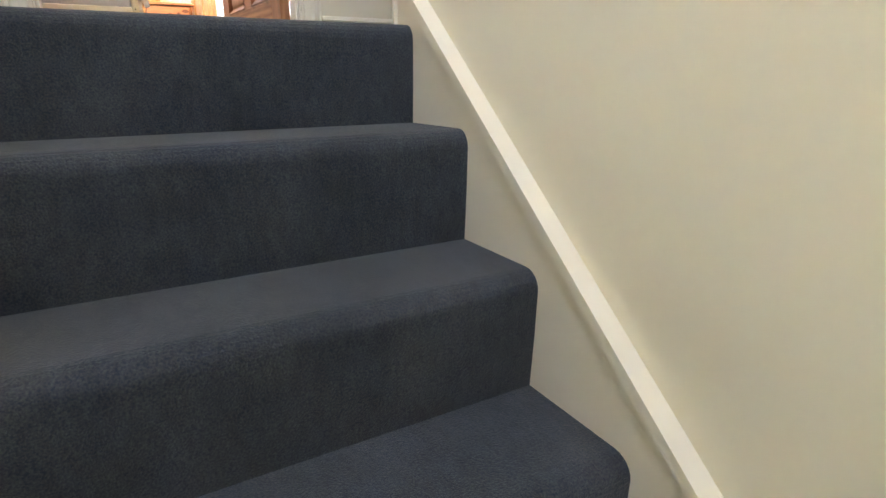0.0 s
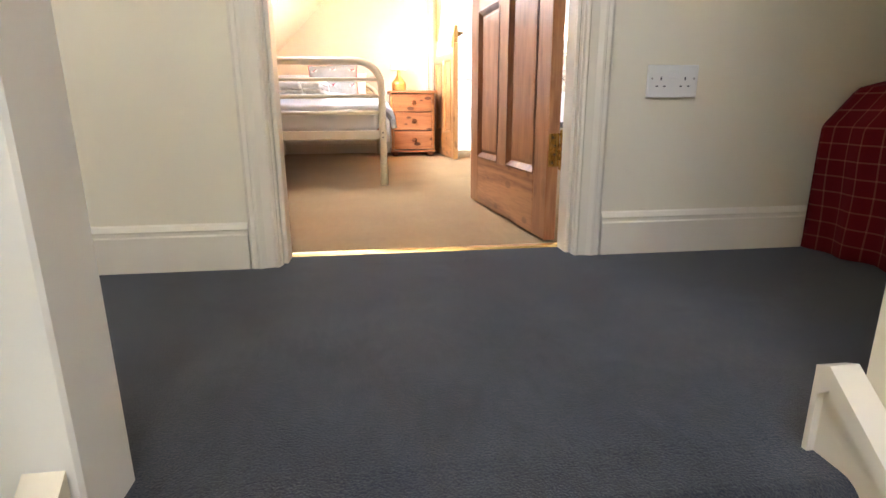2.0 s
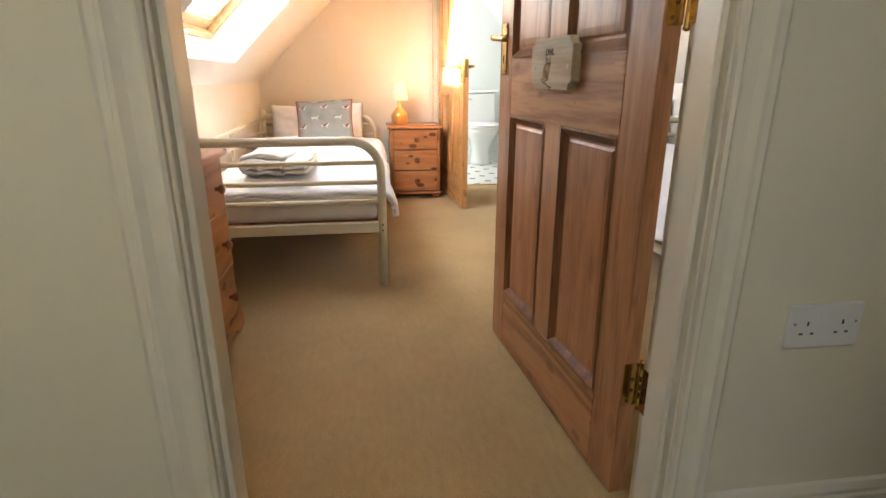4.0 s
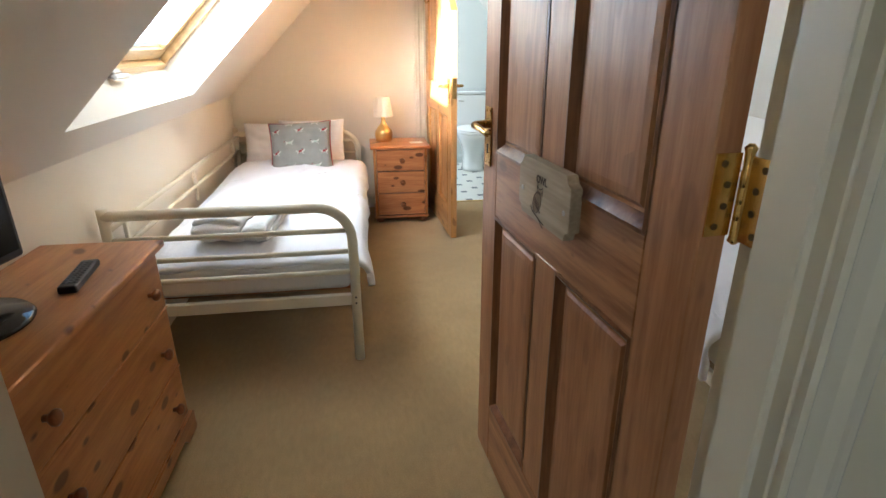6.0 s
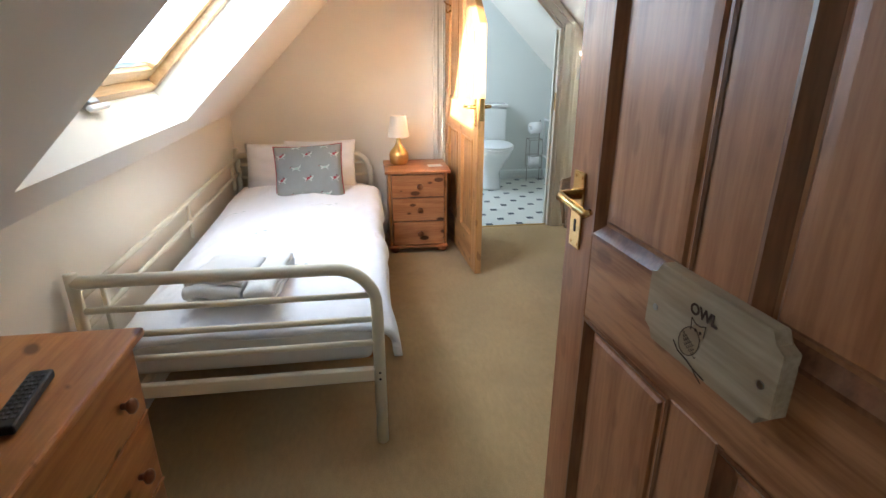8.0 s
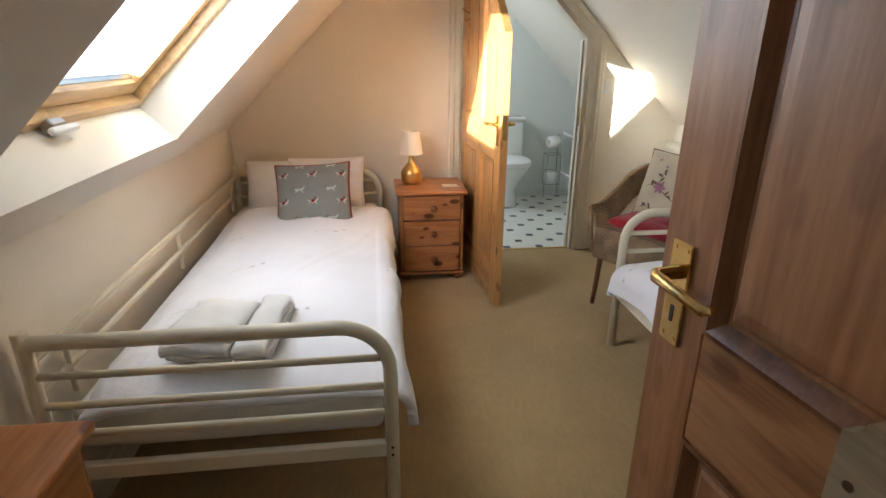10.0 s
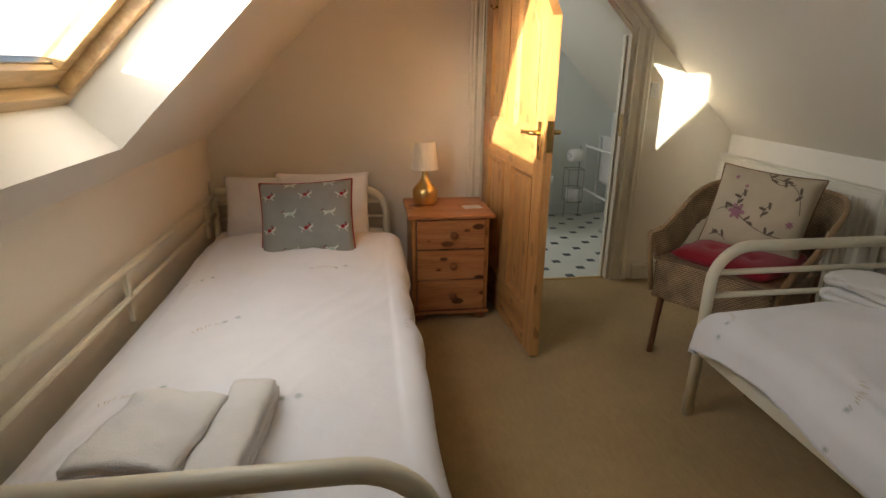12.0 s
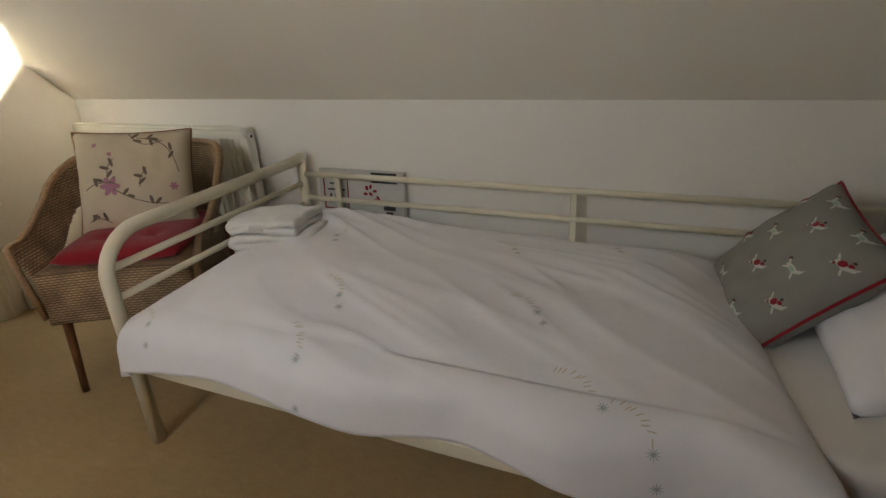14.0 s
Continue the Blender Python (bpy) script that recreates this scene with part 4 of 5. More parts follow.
def haze_band():
    bm = bmesh.new()
    last = None
    for i in range(97):
        a = 2 * math.pi * i / 96
        r = 150
        k = i % 96
        top = 17.0 + 3.0 * noise.noise(Vector((math.cos(a) * 3, math.sin(a) * 3, 0))) + 1.2 * noise.noise(Vector((math.cos(a) * 14, math.sin(a) * 14, 0)))
        c = (r * math.cos(a), r * math.sin(a))
        now = (bm.verts.new((*c, -6)), bm.verts.new((*c, top)))
        if last:
            bm.faces.new((last[0], now[0], now[1], last[1]))
        last = now
    return bm


structure("backdrop_haze", haze_band(), "far_trees", "glowing pale band that stands in for bright haze all round")


def bare_tree(x, y, h, seed):
    rnd = random.Random(seed)
    tree = empty("tree", pose(x, y, -5.0), "bare winter tree with fine twigs", "tree")
    limbs, twigs = bmesh.new(), bmesh.new()

    def grow(p, way, length, r, depth):
        pts, q = [p], p.copy()
        w = way.copy()
        for _ in range(4):
            w = (w + Vector((rnd.uniform(-0.2, 0.2), rnd.uniform(-0.2, 0.2), rnd.uniform(-0.05, 0.15)))).normalized()
            q = q + w * length / 4
            pts.append(q)
        tube(pts, [r * (1 - 0.12 * k) for k in range(5)], 5, twigs if depth > 2 else limbs)
        if depth < 5:
            for _ in range(3 if depth else 5):
                k = rnd.choice((2, 3, 4))
                side = Vector((rnd.uniform(-1, 1), rnd.uniform(-1, 1), rnd.uniform(0.1, 0.8))).normalized()
                grow(pts[k], (w * 0.6 + side * 0.8).normalized(), length * rnd.uniform(0.55, 0.75), r * 0.52, depth + 1)

    grow(Vector((0, 0, 0)), Vector((0, 0, 1)), h * 0.4, h * 0.022, 0)
    part("trunk", limbs, "bark", tree)
    part("twigs", twigs, "bark", tree, "fine bare twigs", kind="stuff")
    return tree


bare_tree(-17, 12.0, 9.0, 4)


# ---- pine drawers ----
def turned_knob(x, y, z, way, parent, r=0.0195):
    prof = [(0.0075, 0.0), (0.0075, 0.008), (0.011, 0.012), (r, 0.019), (r * 0.98, 0.026), (r * 0.6, 0.031), (0.003, 0.0325)]
    bm = lathe([(a, b * (1 if way[0] + way[1] > 0 else -1)) for a, b in prof], 16, axis="x" if way[0] else "y")
    bmesh.ops.translate(bm, verts=bm.verts, vec=(x, y, z))
    return part("knob", bm, "knob", parent, "round dark pine knob", True)


def bedside(m):
    """Front at y = 0, facing -y; 0.40 wide."""
    ns = empty("bedside_chest", m, "pine bedside chest with three drawers and bun feet", "bedside table")
    W, D, H = 0.392, 0.36, 0.556
    part("top", box(-0.012, -0.018, H - 0.02, W + 0.012, D, H, 0.007, segs=3), "pine", ns)
    part("side_panel", box(0.008, 0.012, 0.052, 0.026, D - 0.01, H - 0.021, 0.002), "pine_z", ns)
    part("side_panel", box(W - 0.026, 0.012, 0.052, W - 0.008, D - 0.01, H - 0.021, 0.002), "pine_z", ns)
    part("back_panel", box(0.027, D - 0.018, 0.052, W - 0.027, D - 0.01, H - 0.021), "pine_z", ns)
    part("plinth", box(0.0, 0.0, 0.036, W, D - 0.008, 0.054, 0.005, segs=2), "pine", ns)
    zs = (0.060, 0.222, 0.380, H - 0.024)
    for a, b in zip(zs, zs[1:]):
        d = part("drawer", box(0.029, -0.001, a + 0.003, W - 0.029, 0.3, b - 0.003, 0.004, segs=2), "pine", ns, "knotty pine drawer front")
        turned_knob(W / 2 + 0.01, 0, (a + b) / 2, (0, -1), d)
    for x in (0.04, W - 0.04):
        for y in (0.04, D - 0.05):
            part("bun_foot", lathe([(0.018, 0.0), (0.030, 0.008), (0.033, 0.018), (0.028, 0.030), (0.020, 0.036)], 18, at=(x, y, 0)), "knob", ns, "", True)
    return ns


bedside(pose(-0.404, 3.325, 0))

tc = empty("chest_of_drawers", pose(-1.065, 0.395, 0), "orange pine chest with three long drawers and round knobs", "chest of drawers")
CH, CL, CD = 0.676, 0.79, 0.325
part("top", box(-CD, -0.012, CH - 0.022, 0.018, CL + 0.014, CH, 0.008, segs=3), "pine_y", tc)
part("side_panel", box(-CD + 0.004, 0.0, 0.07, -0.010, 0.018, CH - 0.023, 0.002), "pine_z", tc)
part("side_panel", box(-CD + 0.004, CL - 0.018, 0.07, -0.010, CL, CH - 0.023, 0.002), "pine_z", tc)
part("back_panel", box(-CD + 0.004, 0.019, 0.07, -CD + 0.012, CL - 0.019, CH - 0.023), "pine_z", tc)
part("plinth", prism([(-0.004, 0), (0.08, 0), (0.11, 0.03), (CL - 0.11, 0.03), (CL - 0.08, 0), (CL + 0.004, 0), (CL + 0.004, 0.066), (CL - 0.006, 0.074), (0.006, 0.074), (-0.004, 0.066)], -0.018, 0.008, "x"), "pine_y", tc, "shaped pine plinth")
part("plinth", prism([(-CD + 0.004, 0), (-CD + 0.07, 0), (-CD + 0.09, 0.03), (-0.10, 0.03), (-0.08, 0), (-0.019, 0), (-0.019, 0.068), (-CD + 0.004, 0.068)], CL - 0.016, CL + 0.003, "y"), "pine", tc)
part("plinth", prism([(-CD + 0.004, 0), (-CD + 0.07, 0), (-CD + 0.09, 0.03), (-0.10, 0.03), (-0.08, 0), (-0.019, 0), (-0.019, 0.068), (-CD + 0.004, 0.068)], -0.003, 0.016, "y"), "pine", tc)
zs = (0.078, 0.262, 0.469, CH - 0.024)
for a, b in zip(zs, zs[1:]):
    d = part("drawer", box(-0.30, 0.021, a + 0.003, 0.0, CL - 0.021, b - 0.003, 0.005, segs=2), "pine_y", tc, "knotty pine drawer front")
    part("drawer_lip", box(-0.012, 0.0195, a - 0.0035, 0.003, CL - 0.0195, a + 0.0025, 0.001), "pine_y", d)
    for y in (0.125, CL - 0.125):
        turned_knob(0.0, y, (a + b) / 2 - 0.005, (1, 0), d, 0.0175)

# television on its round stand, and the remote control
tv = empty("television", pose(-1.275, 0.68, CH, 0, 0, -8), "black flat-screen television on a glossy round stand", "television")
part("stand", lathe([(0.13, 0.0), (0.132, 0.004), (0.126, 0.011), (0.03, 0.016)], 40), "screen", tv, "glossy black base", True)
part("neck", box(-0.015, -0.03, 0.012, 0.015, 0.03, 0.10, 0.004), "plastic", tv)
part("casing", box(-0.028, -0.30, 0.085, 0.012, 0.205, 0.38, 0.012, segs=3), "plastic", tv, "black casing")
part("screen", box(0.0122, -0.285, 0.105, 0.0135, 0.19, 0.365), "screen", tv, "dark switched-off screen")

rc = empty("remote_control", pose(-1.15, 0.915, CH + 0.0005, 0, 0, 8), "black remote control lying on the pine chest", "remote control")
bm = box(-0.021, -0.09, 0.0, 0.021, 0.09, 0.019, 0.006, segs=3)
part("casing", bm, "plastic", rc)
for r in range(10):
    for c in range(3):
        part("button", box(-0.0155 + c * 0.0115, 0.062 - r * 0.0145, 0.0185, -0.0075 + c * 0.0115, 0.070 - r * 0.0145, 0.0212, 0.001), "rubber", rc)

# lamp on the bedside chest
lamp = empty("table_lamp", pose(-0.31, 3.56, 0.5565), "unlit brushed gold table lamp with a pleated cream shade", "lamp")
part("base", lathe([(0.050, 0.0), (0.056, 0.003), (0.060, 0.012), (0.0635, 0.040), (0.064, 0.062), (0.060, 0.076), (0.048, 0.092), (0.034, 0.108), (0.022, 0.126), (0.0165, 0.142), (0.015, 0.165), (0.013, 0.180)], 40), "gold", lamp, "brushed gold bulbous base", True)
bm = bmesh.new()
rings = []
for k, (r, z) in enumerate(((0.068, 0.178), (0.062, 0.22), (0.054, 0.27), (0.048, 0.312))):
    rings.append([bm.verts.new(((r + 0.0016 * (i % 2)) * math.cos(math.pi * i / 60), (r + 0.0016 * (i % 2)) * math.sin(math.pi * i / 60), z)) for i in range(120)])
for a, b in zip(rings, rings[1:]):
    for i in range(120):
        bm.faces.new((a[i], a[(i + 1) % 120], b[(i + 1) % 120], b[i]))
part("shade", bm, "shade", lamp, "pleated cream lampshade")

card = tagged(mesh_object("card", box(-0.045, -0.03, 0, 0.045, 0.03, 0.003, 0.0008), "paper"), "small white card lying on the bedside chest", "card")
card.matrix_world = pose(-0.085, 3.455, 0.5565, 0, 0, 8)


# ---- towels ----
def folded(m, w, d, layers, label, seed):
    """A towel folded into flat layers that turn at its front edge; w wide, d deep."""
    th = 0.0235
    path = []
    for k in range(layers):
        z = th * (0.55 + k)
        row = [(-d / 2 + 0.01 + (d - 0.02 - 0.006 * k) * t / 12, z) for t in range(13)]
        if k % 2:
            row.reverse()
        path += row
        if k < layers - 1:
            x, s = row[-1][0], (1 if k % 2 == 0 else -1)
            path += [(x + s * th * 0.5 * math.sin(a), z + th * 0.5 - th * 0.5 * math.cos(a)) for a in (math.pi * q / 6 for q in range(1, 6))]
    bm = bmesh.new()
    n = 14
    rows = {1: [], -1: []}
    for i, (y, z) in enumerate(path):
        a, b = path[max(i - 1, 0)], path[min(i + 1, len(path) - 1)]
        ty, tz = b[0] - a[0], b[1] - a[1]
        L = math.hypot(ty, tz) or 1
        for s in (1, -1):
            line = []
            for j in range(n + 1):
                x = -w / 2 + w * j / n
                lump = 0.011 * noise.noise(Vector((x * 18 + seed, y * 18, z * 40)))
                sag = 1 - 0.12 * (abs(2 * j / n - 1)) ** 4
                line.append(bm.verts.new((x + 0.004 * noise.noise(Vector((y * 20, z * 60, seed))), y - s * tz / L * th * 0.46, (z + s * ty / L * th * 0.46) * sag + lump)))
            rows[s].append(line)
    for s in (1, -1):
        for p, q in zip(rows[s], rows[s][1:]):
            for j in range(n):
                bm.faces.new((p[j], p[j + 1], q[j + 1], q[j]))
    for e in (0, -1):
        for j in range(n):
            bm.faces.new((rows[1][e][j], rows[1][e][j + 1], rows[-1][e][j + 1], rows[-1][e][j]))
    for j in (0, n):
        for i in range(len(path) - 1):
            bm.faces.new((rows[1][i][j], rows[1][i + 1][j], rows[-1][i + 1][j], rows[-1][i][j]))
    t = tagged(mesh_object("towel", bm, "towel", True), label, "towel", "folded white towels")
    t.matrix_world = m
    return t


folded(pose(-1.01, 1.79, 0.492, 0, 0, -10), 0.19, 0.25, 4, "white towel folded in four on the duvet", 1)
folded(pose(-0.868, 1.81, 0.494, 0, 0, -5), 0.09, 0.34, 3, "narrow white towel folded on the duvet", 2)
folded(pose(1.02, 2.235, 0.495, 0, 2, 12), 0.21, 0.27, 2, "white towel folded beneath another one", 3)
folded(pose(1.015, 2.255, 0.542, 0, 2, 10), 0.19, 0.235, 2, "white towel folded on top of another one", 4)


# ---- door sign ----
sign = empty("door_sign", door_1.matrix_world @ pose(0.412, 0.0192, 0.945, 0, 0, 180), "pale oak door sign with a burnt owl drawing and lettering", "sign")
hw, hh, q = 0.119, 0.060, 0.020
out = [(-hw + q, -hh), (hw - q, -hh), (hw - q * 0.75, -hh + q * 0.75), (hw, -hh + q), (hw, hh - q), (hw - q * 0.75, hh - q * 0.75), (hw - q, hh), (-hw + q, hh), (-hw + q * 0.75, hh - q * 0.75), (-hw, hh - q), (-hw, -hh + q), (-hw + q * 0.75, -hh + q * 0.75)]
part("board", prism(out, -0.022, 0.0, bevel=0.0012), "plaque", sign, "oak board with notched corners")
for x in (-0.098, 0.098):
    part("screw", lathe([(0.0050, -0.0236), (0.0050, -0.0222)], 12, at=(x, 0, -0.008), axis="y"), "chrome", sign)
text = bpy.data.curves.new("lettering", "FONT")
text.body, text.size, text.align_x, text.align_y, text.extrude, text.offset = "OWL", 0.021, "CENTER", "CENTER", 0.0003, 0.0006
tob = new("lettering", text)
text.materials.append(M["burnt"])
tob.parent = sign
tob.matrix_basis = pose(-0.004, -0.0226, 0.026, 90, 0, 0)


def flat_shape(outlines, y, mat, parent, name):
    bm = bmesh.new()
    for o in outlines:
        prism(o, y - 0.0004, y, bm=bm)
    return part(name, bm, mat, parent)


def burnt_line(points, width):
    out = []
    for (a, b), (c, d) in zip(points, points[1:]):
        L = math.hypot(c - a, d - b) or 1
        nx, nz = -(d - b) / L * width, (c - a) / L * width
        out.append([(a + nx, b + nz), (c + nx, d + nz), (c - nx, d - nz), (a - nx, b - nz)])
    return out


body = oval(0.0155, 0.021, -0.55, 20, -0.008, -0.014)
face = oval(0.011, 0.010, 0, 16, 0.003, 0.003)
strokes = burnt_line(body + body[:1], 0.0005) + burnt_line([(-0.008, 0.002), (-0.0095, 0.017), (-0.002, 0.0125), (0.006, 0.0125), (0.0145, 0.0165), (0.0135, 0.002)], 0.0006)
for k in range(5):
    for q in range(4):
        cx, cz = -0.019 + 0.0045 * k + 0.002 * q, -0.006 - 0.0045 * q - 0.002 * k
        strokes += burnt_line([(cx - 0.002, cz), (cx, cz - 0.0022), (cx + 0.002, cz)], 0.0004)
strokes += burnt_line([(-0.034, -0.026), (-0.024, -0.035), (-0.008, -0.038), (0.006, -0.043), (0.026, -0.046)], 0.0011)
strokes += burnt_line([(0.004, -0.042), (0.012, -0.048), (0.022, -0.053)], 0.0009)
grown = lambda shapes: [[(1.12 * a - 0.012, 1.12 * b - 0.005) for a, b in o] for o in shapes]
flat_shape(grown([body, face]), -0.0222, "burnt_soft", sign, "burnt_drawing")
flat_shape(grown(strokes + [oval(0.0022, 0.0022, 0, 8, -0.0005, 0.005), oval(0.0022, 0.0022, 0, 8, 0.0075, 0.005)]), -0.0227, "burnt", sign, "burnt_detail")


# ---- wicker armchair ----
chair = empty("wicker_armchair", pose(0.768, 2.728, 0, 0, 0, -61.9) @ Matrix.Diagonal((0.93, 1, 1, 1)), "woven wicker tub armchair with slim brown legs", "armchair")
for x, y, sx, sy in ((-0.225, 0.0, -0.01, -0.02), (0.225, 0.0, 0.01, -0.02), (-0.215, 0.46, -0.055, 0.05), (0.215, 0.46, 0.055, 0.05)):
    part("leg", tube([(x + sx, y + sy, 0.0), (x, y, 0.30), (x, y, 0.43)], [0.0125, 0.0165, 0.0165], 10), "wicker_leg", chair, "turned brown cane leg", True)


def plan(a, grow=0.0):
    """The tub's plan: a runs from 0 (front left) through the back to 1 (front right)."""
    if a < 0.22:
        return Vector((-0.265 - grow, -0.03 + 0.30 * a / 0.22, 0))
    if a > 0.78:
        return Vector((0.265 + grow, -0.03 + 0.30 * (1 - a) / 0.22, 0))
    t = math.pi * (a - 0.22) / 0.56
    return Vector((-(0.265 + grow) * math.cos(t), 0.27 + (0.29 + grow) * math.sin(t), 0))


def rim_height(a):
    k = 1 - abs(2 * a - 1)
    k = max(0.0, min(1.0, (k - 0.06) / 0.62))
    return 0.545 + 0.185 * (k * k * (3 - 2 * k))


def woven(name, rows_of, nu, nv, keep=lambda a, b: True, label="", thick=0.012):
    bm = bmesh.new()
    uvl = bm.loops.layers.uv.new("UVMap")
    g, uvs = [], {}
    for j in range(nv + 1):
        row = []
        for i in range(nu + 1):
            p, uv = rows_of(i / nu, j / nv)
            v = bm.verts.new(p)
            uvs[v] = uv
            row.append(v)
        g.append(row)
    for j in range(nv):
        for i in range(nu):
            if keep((i + 0.5) / nu, (j + 0.5) / nv):
                f = bm.faces.new((g[j][i], g[j][i + 1], g[j + 1][i + 1], g[j + 1][i]))
                f.smooth = True
                for lp in f.loops:
                    lp[uvl].uv = uvs[lp.vert]
    me = bpy.data.meshes.new(name)
    bmesh.ops.delete(bm, geom=[v for v in bm.verts if not v.link_faces], context="VERTS")
    bm.to_mesh(me)
    bm.free()
    me.materials.append(M["wicker"])
    ob = new(name, me)
    ob.parent = chair
    s = ob.modifiers.new("thickness", "SOLIDIFY")
    s.thickness, s.offset = thick, 0
    return tagged(ob, label)


def band_rows(a, b):
    top = rim_height(a)
    z = 0.44 + (top - 0.44) * b
    p = plan(a, 0.025 * b + 0.02 * b * b)
    return Vector((p.x, p.y, z)), (a * 1.5, z)


def band_keep(a, b):
    side = min(a, 1 - a)
    top = rim_height(a)
    z = 0.44 + (top - 0.44) * b
    return not (0.075 < side < 0.36 and z < top - 0.135 and z > 0.46) if side < 0.36 else True


woven("woven_back", band_rows, 120, 34, band_keep, "woven cane back and arms")
woven("woven_apron", lambda a, b: ((lambda p: Vector((p.x * 0.96, p.y, 0.29 + 0.16 * b)))(plan(a, 0)), (a * 1.5, b * 0.16)), 90, 8, label="woven cane band below the seat")
woven("woven_front", lambda a, b: (Vector((-0.255 + 0.51 * a, -0.032 - 0.012 * math.sin(math.pi * a), 0.275 + 0.175 * b + 0.012 * math.sin(math.pi * a))), (a * 0.5, b * 0.175)), 30, 10, label="woven cane front panel")
woven("woven_seat", lambda a, b: (Vector(((-0.255 + 0.51 * a) * (1.0 if b < 0.6 else math.sqrt(max(0.0, 1 - ((b - 0.6) / 0.4) ** 2)) * 0.98 + 0.02), -0.03 + 0.58 * b, 0.447)), (a * 0.5, b * 0.58)), 24, 24, label="woven cane seat")
rim = [plan(k / 80, 0.045) + Vector((0, 0, rim_height(k / 80))) for k in range(81)]
part("rim", tube([Vector((-0.262, -0.035, 0.30)), Vector((-0.285, -0.045, 0.45))] + rim + [Vector((0.285, -0.045, 0.45)), Vector((0.262, -0.035, 0.30))], [0.012] * 2 + [0.0125 + 0.0012 * (k % 2) for k in range(81)] + [0.012] * 2, 8), "wicker_rim", chair, "wrapped cane rim", True)

red = empty("seat_cushion", chair.matrix_world @ pose(0.0, 0.20, 0.478), "tufted red seat cushion on the wicker chair", "cushion")
bm = bmesh.new()
n = 28
for side in (1, -1):
    g = []
    for j in range(n + 1):
        row = []
        for i in range(n + 1):
            u, v = 2 * i / n - 1, 2 * j / n - 1
            fall = max(0.0, (1 - abs(u) ** 5) * (1 - abs(v) ** 5)) ** 0.45
            tuft = sum(math.exp(-((u - a) ** 2 + (v - b) ** 2) / 0.02) for a in (-0.4, 0.4) for b in (-0.4, 0.4))
            taper = 1 - 0.12 * max(0.0, v) ** 2
            row.append(bm.verts.new((u * 0.215 * taper, v * 0.205, side * fall * (0.036 - 0.016 * tuft))))
        g.append(row)
    for j in range(n):
        for i in range(n):
            bm.faces.new((g[j][i], g[j][i + 1], g[j + 1][i + 1], g[j + 1][i]))
bmesh.ops.remove_doubles(bm, verts=bm.verts, dist=0.0004)
part("cover", bm, "red_cloth", red, "", True)
for a in (-0.4, 0.4):
    for b in (-0.4, 0.4):
        part("button", lathe([(0.001, 0.0265), (0.008, 0.024), (0.008, 0.019)], 10, at=(a * 0.215, b * 0.205, 0)), "red_cloth", red, "", True)

cushion("cushion", chair.matrix_world @ pose(-0.10, 0.40, 0.60, -14, 0, -4), 0.34, 0.29, 0.13, "cream_cloth", "plain cream cushion behind the flowered one", 8.0)
fw, fh, ft, fs = 0.42, 0.365, 0.175, 9.0
fc = cushion("flowered_cushion", chair.matrix_world @ pose(-0.012, 0.31, 0.645, -20, 3, 8), fw, fh, ft, "cream_cloth", "cream cushion embroidered with pink flowers and stems", fs, "wicker_leg")
pk, ol = bmesh.new(), bmesh.new()
for cx, cz, r in ((-0.070, -0.020, 0.020), (-0.115, 0.125, 0.006), (0.150, -0.03, 0.009), (-0.06, 0.09, 0.005)):
    for k in range(6):
        patch(pk, fw, fh, ft, fs, oval(r, r * 0.5, k * math.pi / 3, 8), cx + r * 0.8 * math.cos(k * math.pi / 3), cz + r * 0.8 * math.sin(k * math.pi / 3), 0.0024)


def stem(points, width=0.0016):
    for (a, b), (c, d) in zip(points, points[1:]):
        L = math.hypot(c - a, d - b) or 1
        nx, nz = -(d - b) / L * width, (c - a) / L * width
        mx, mz = (a + c) / 2, (b + d) / 2
        patch(ol, fw, fh, ft, fs, [(a - mx + nx, b - mz + nz), (c - mx + nx, d - mz + nz), (c - mx - nx, d - mz - nz), (a - mx - nx, b - mz - nz)], mx, mz, 0.0026)


def curve_stem(a, b, bow, leaves=4):
    pts = []
    for k in range(13):
        t = k / 12
        x, z = a[0] + (b[0] - a[0]) * t, a[1] + (b[1] - a[1]) * t
        L = math.hypot(b[0] - a[0], b[1] - a[1])
        s = bow * math.sin(math.pi * t)
        pts.append((x - (b[1] - a[1]) / L * s, z + (b[0] - a[0]) / L * s))
    stem(pts)
    for k in range(leaves):
        x, z = pts[2 + (k * 10) // max(leaves, 1)]
        patch(ol, fw, fh, ft, fs, oval(0.017, 0.0062, 0.8 + 2.1 * k, 8), x + 0.008 * (-1) ** k, z + 0.009, 0.0024)


curve_stem((-0.06, -0.03), (0.16, -0.09), -0.02, 4)
curve_stem((0.03, 0.15), (0.17, 0.02), 0.04, 4)
curve_stem((0.0, 0.17), (0.12, 0.135), -0.03, 3)
curve_stem((-0.05, -0.01), (-0.16, -0.03), -0.012, 3)
curve_stem((-0.075, 0.0), (-0.05, 0.075), 0.01, 3)
curve_stem((0.04, -0.03), (0.06, 0.04), 0.008, 3)
curve_stem((-0.16, -0.14), (-0.08, -0.15), 0.015, 3)
part("flower_embroidery", pk, "pink", fc, "pink embroidered flowers", kind="stuff")
part("stem_embroidery", ol, "olive", fc, "brown embroidered stems and leaves", kind="stuff")


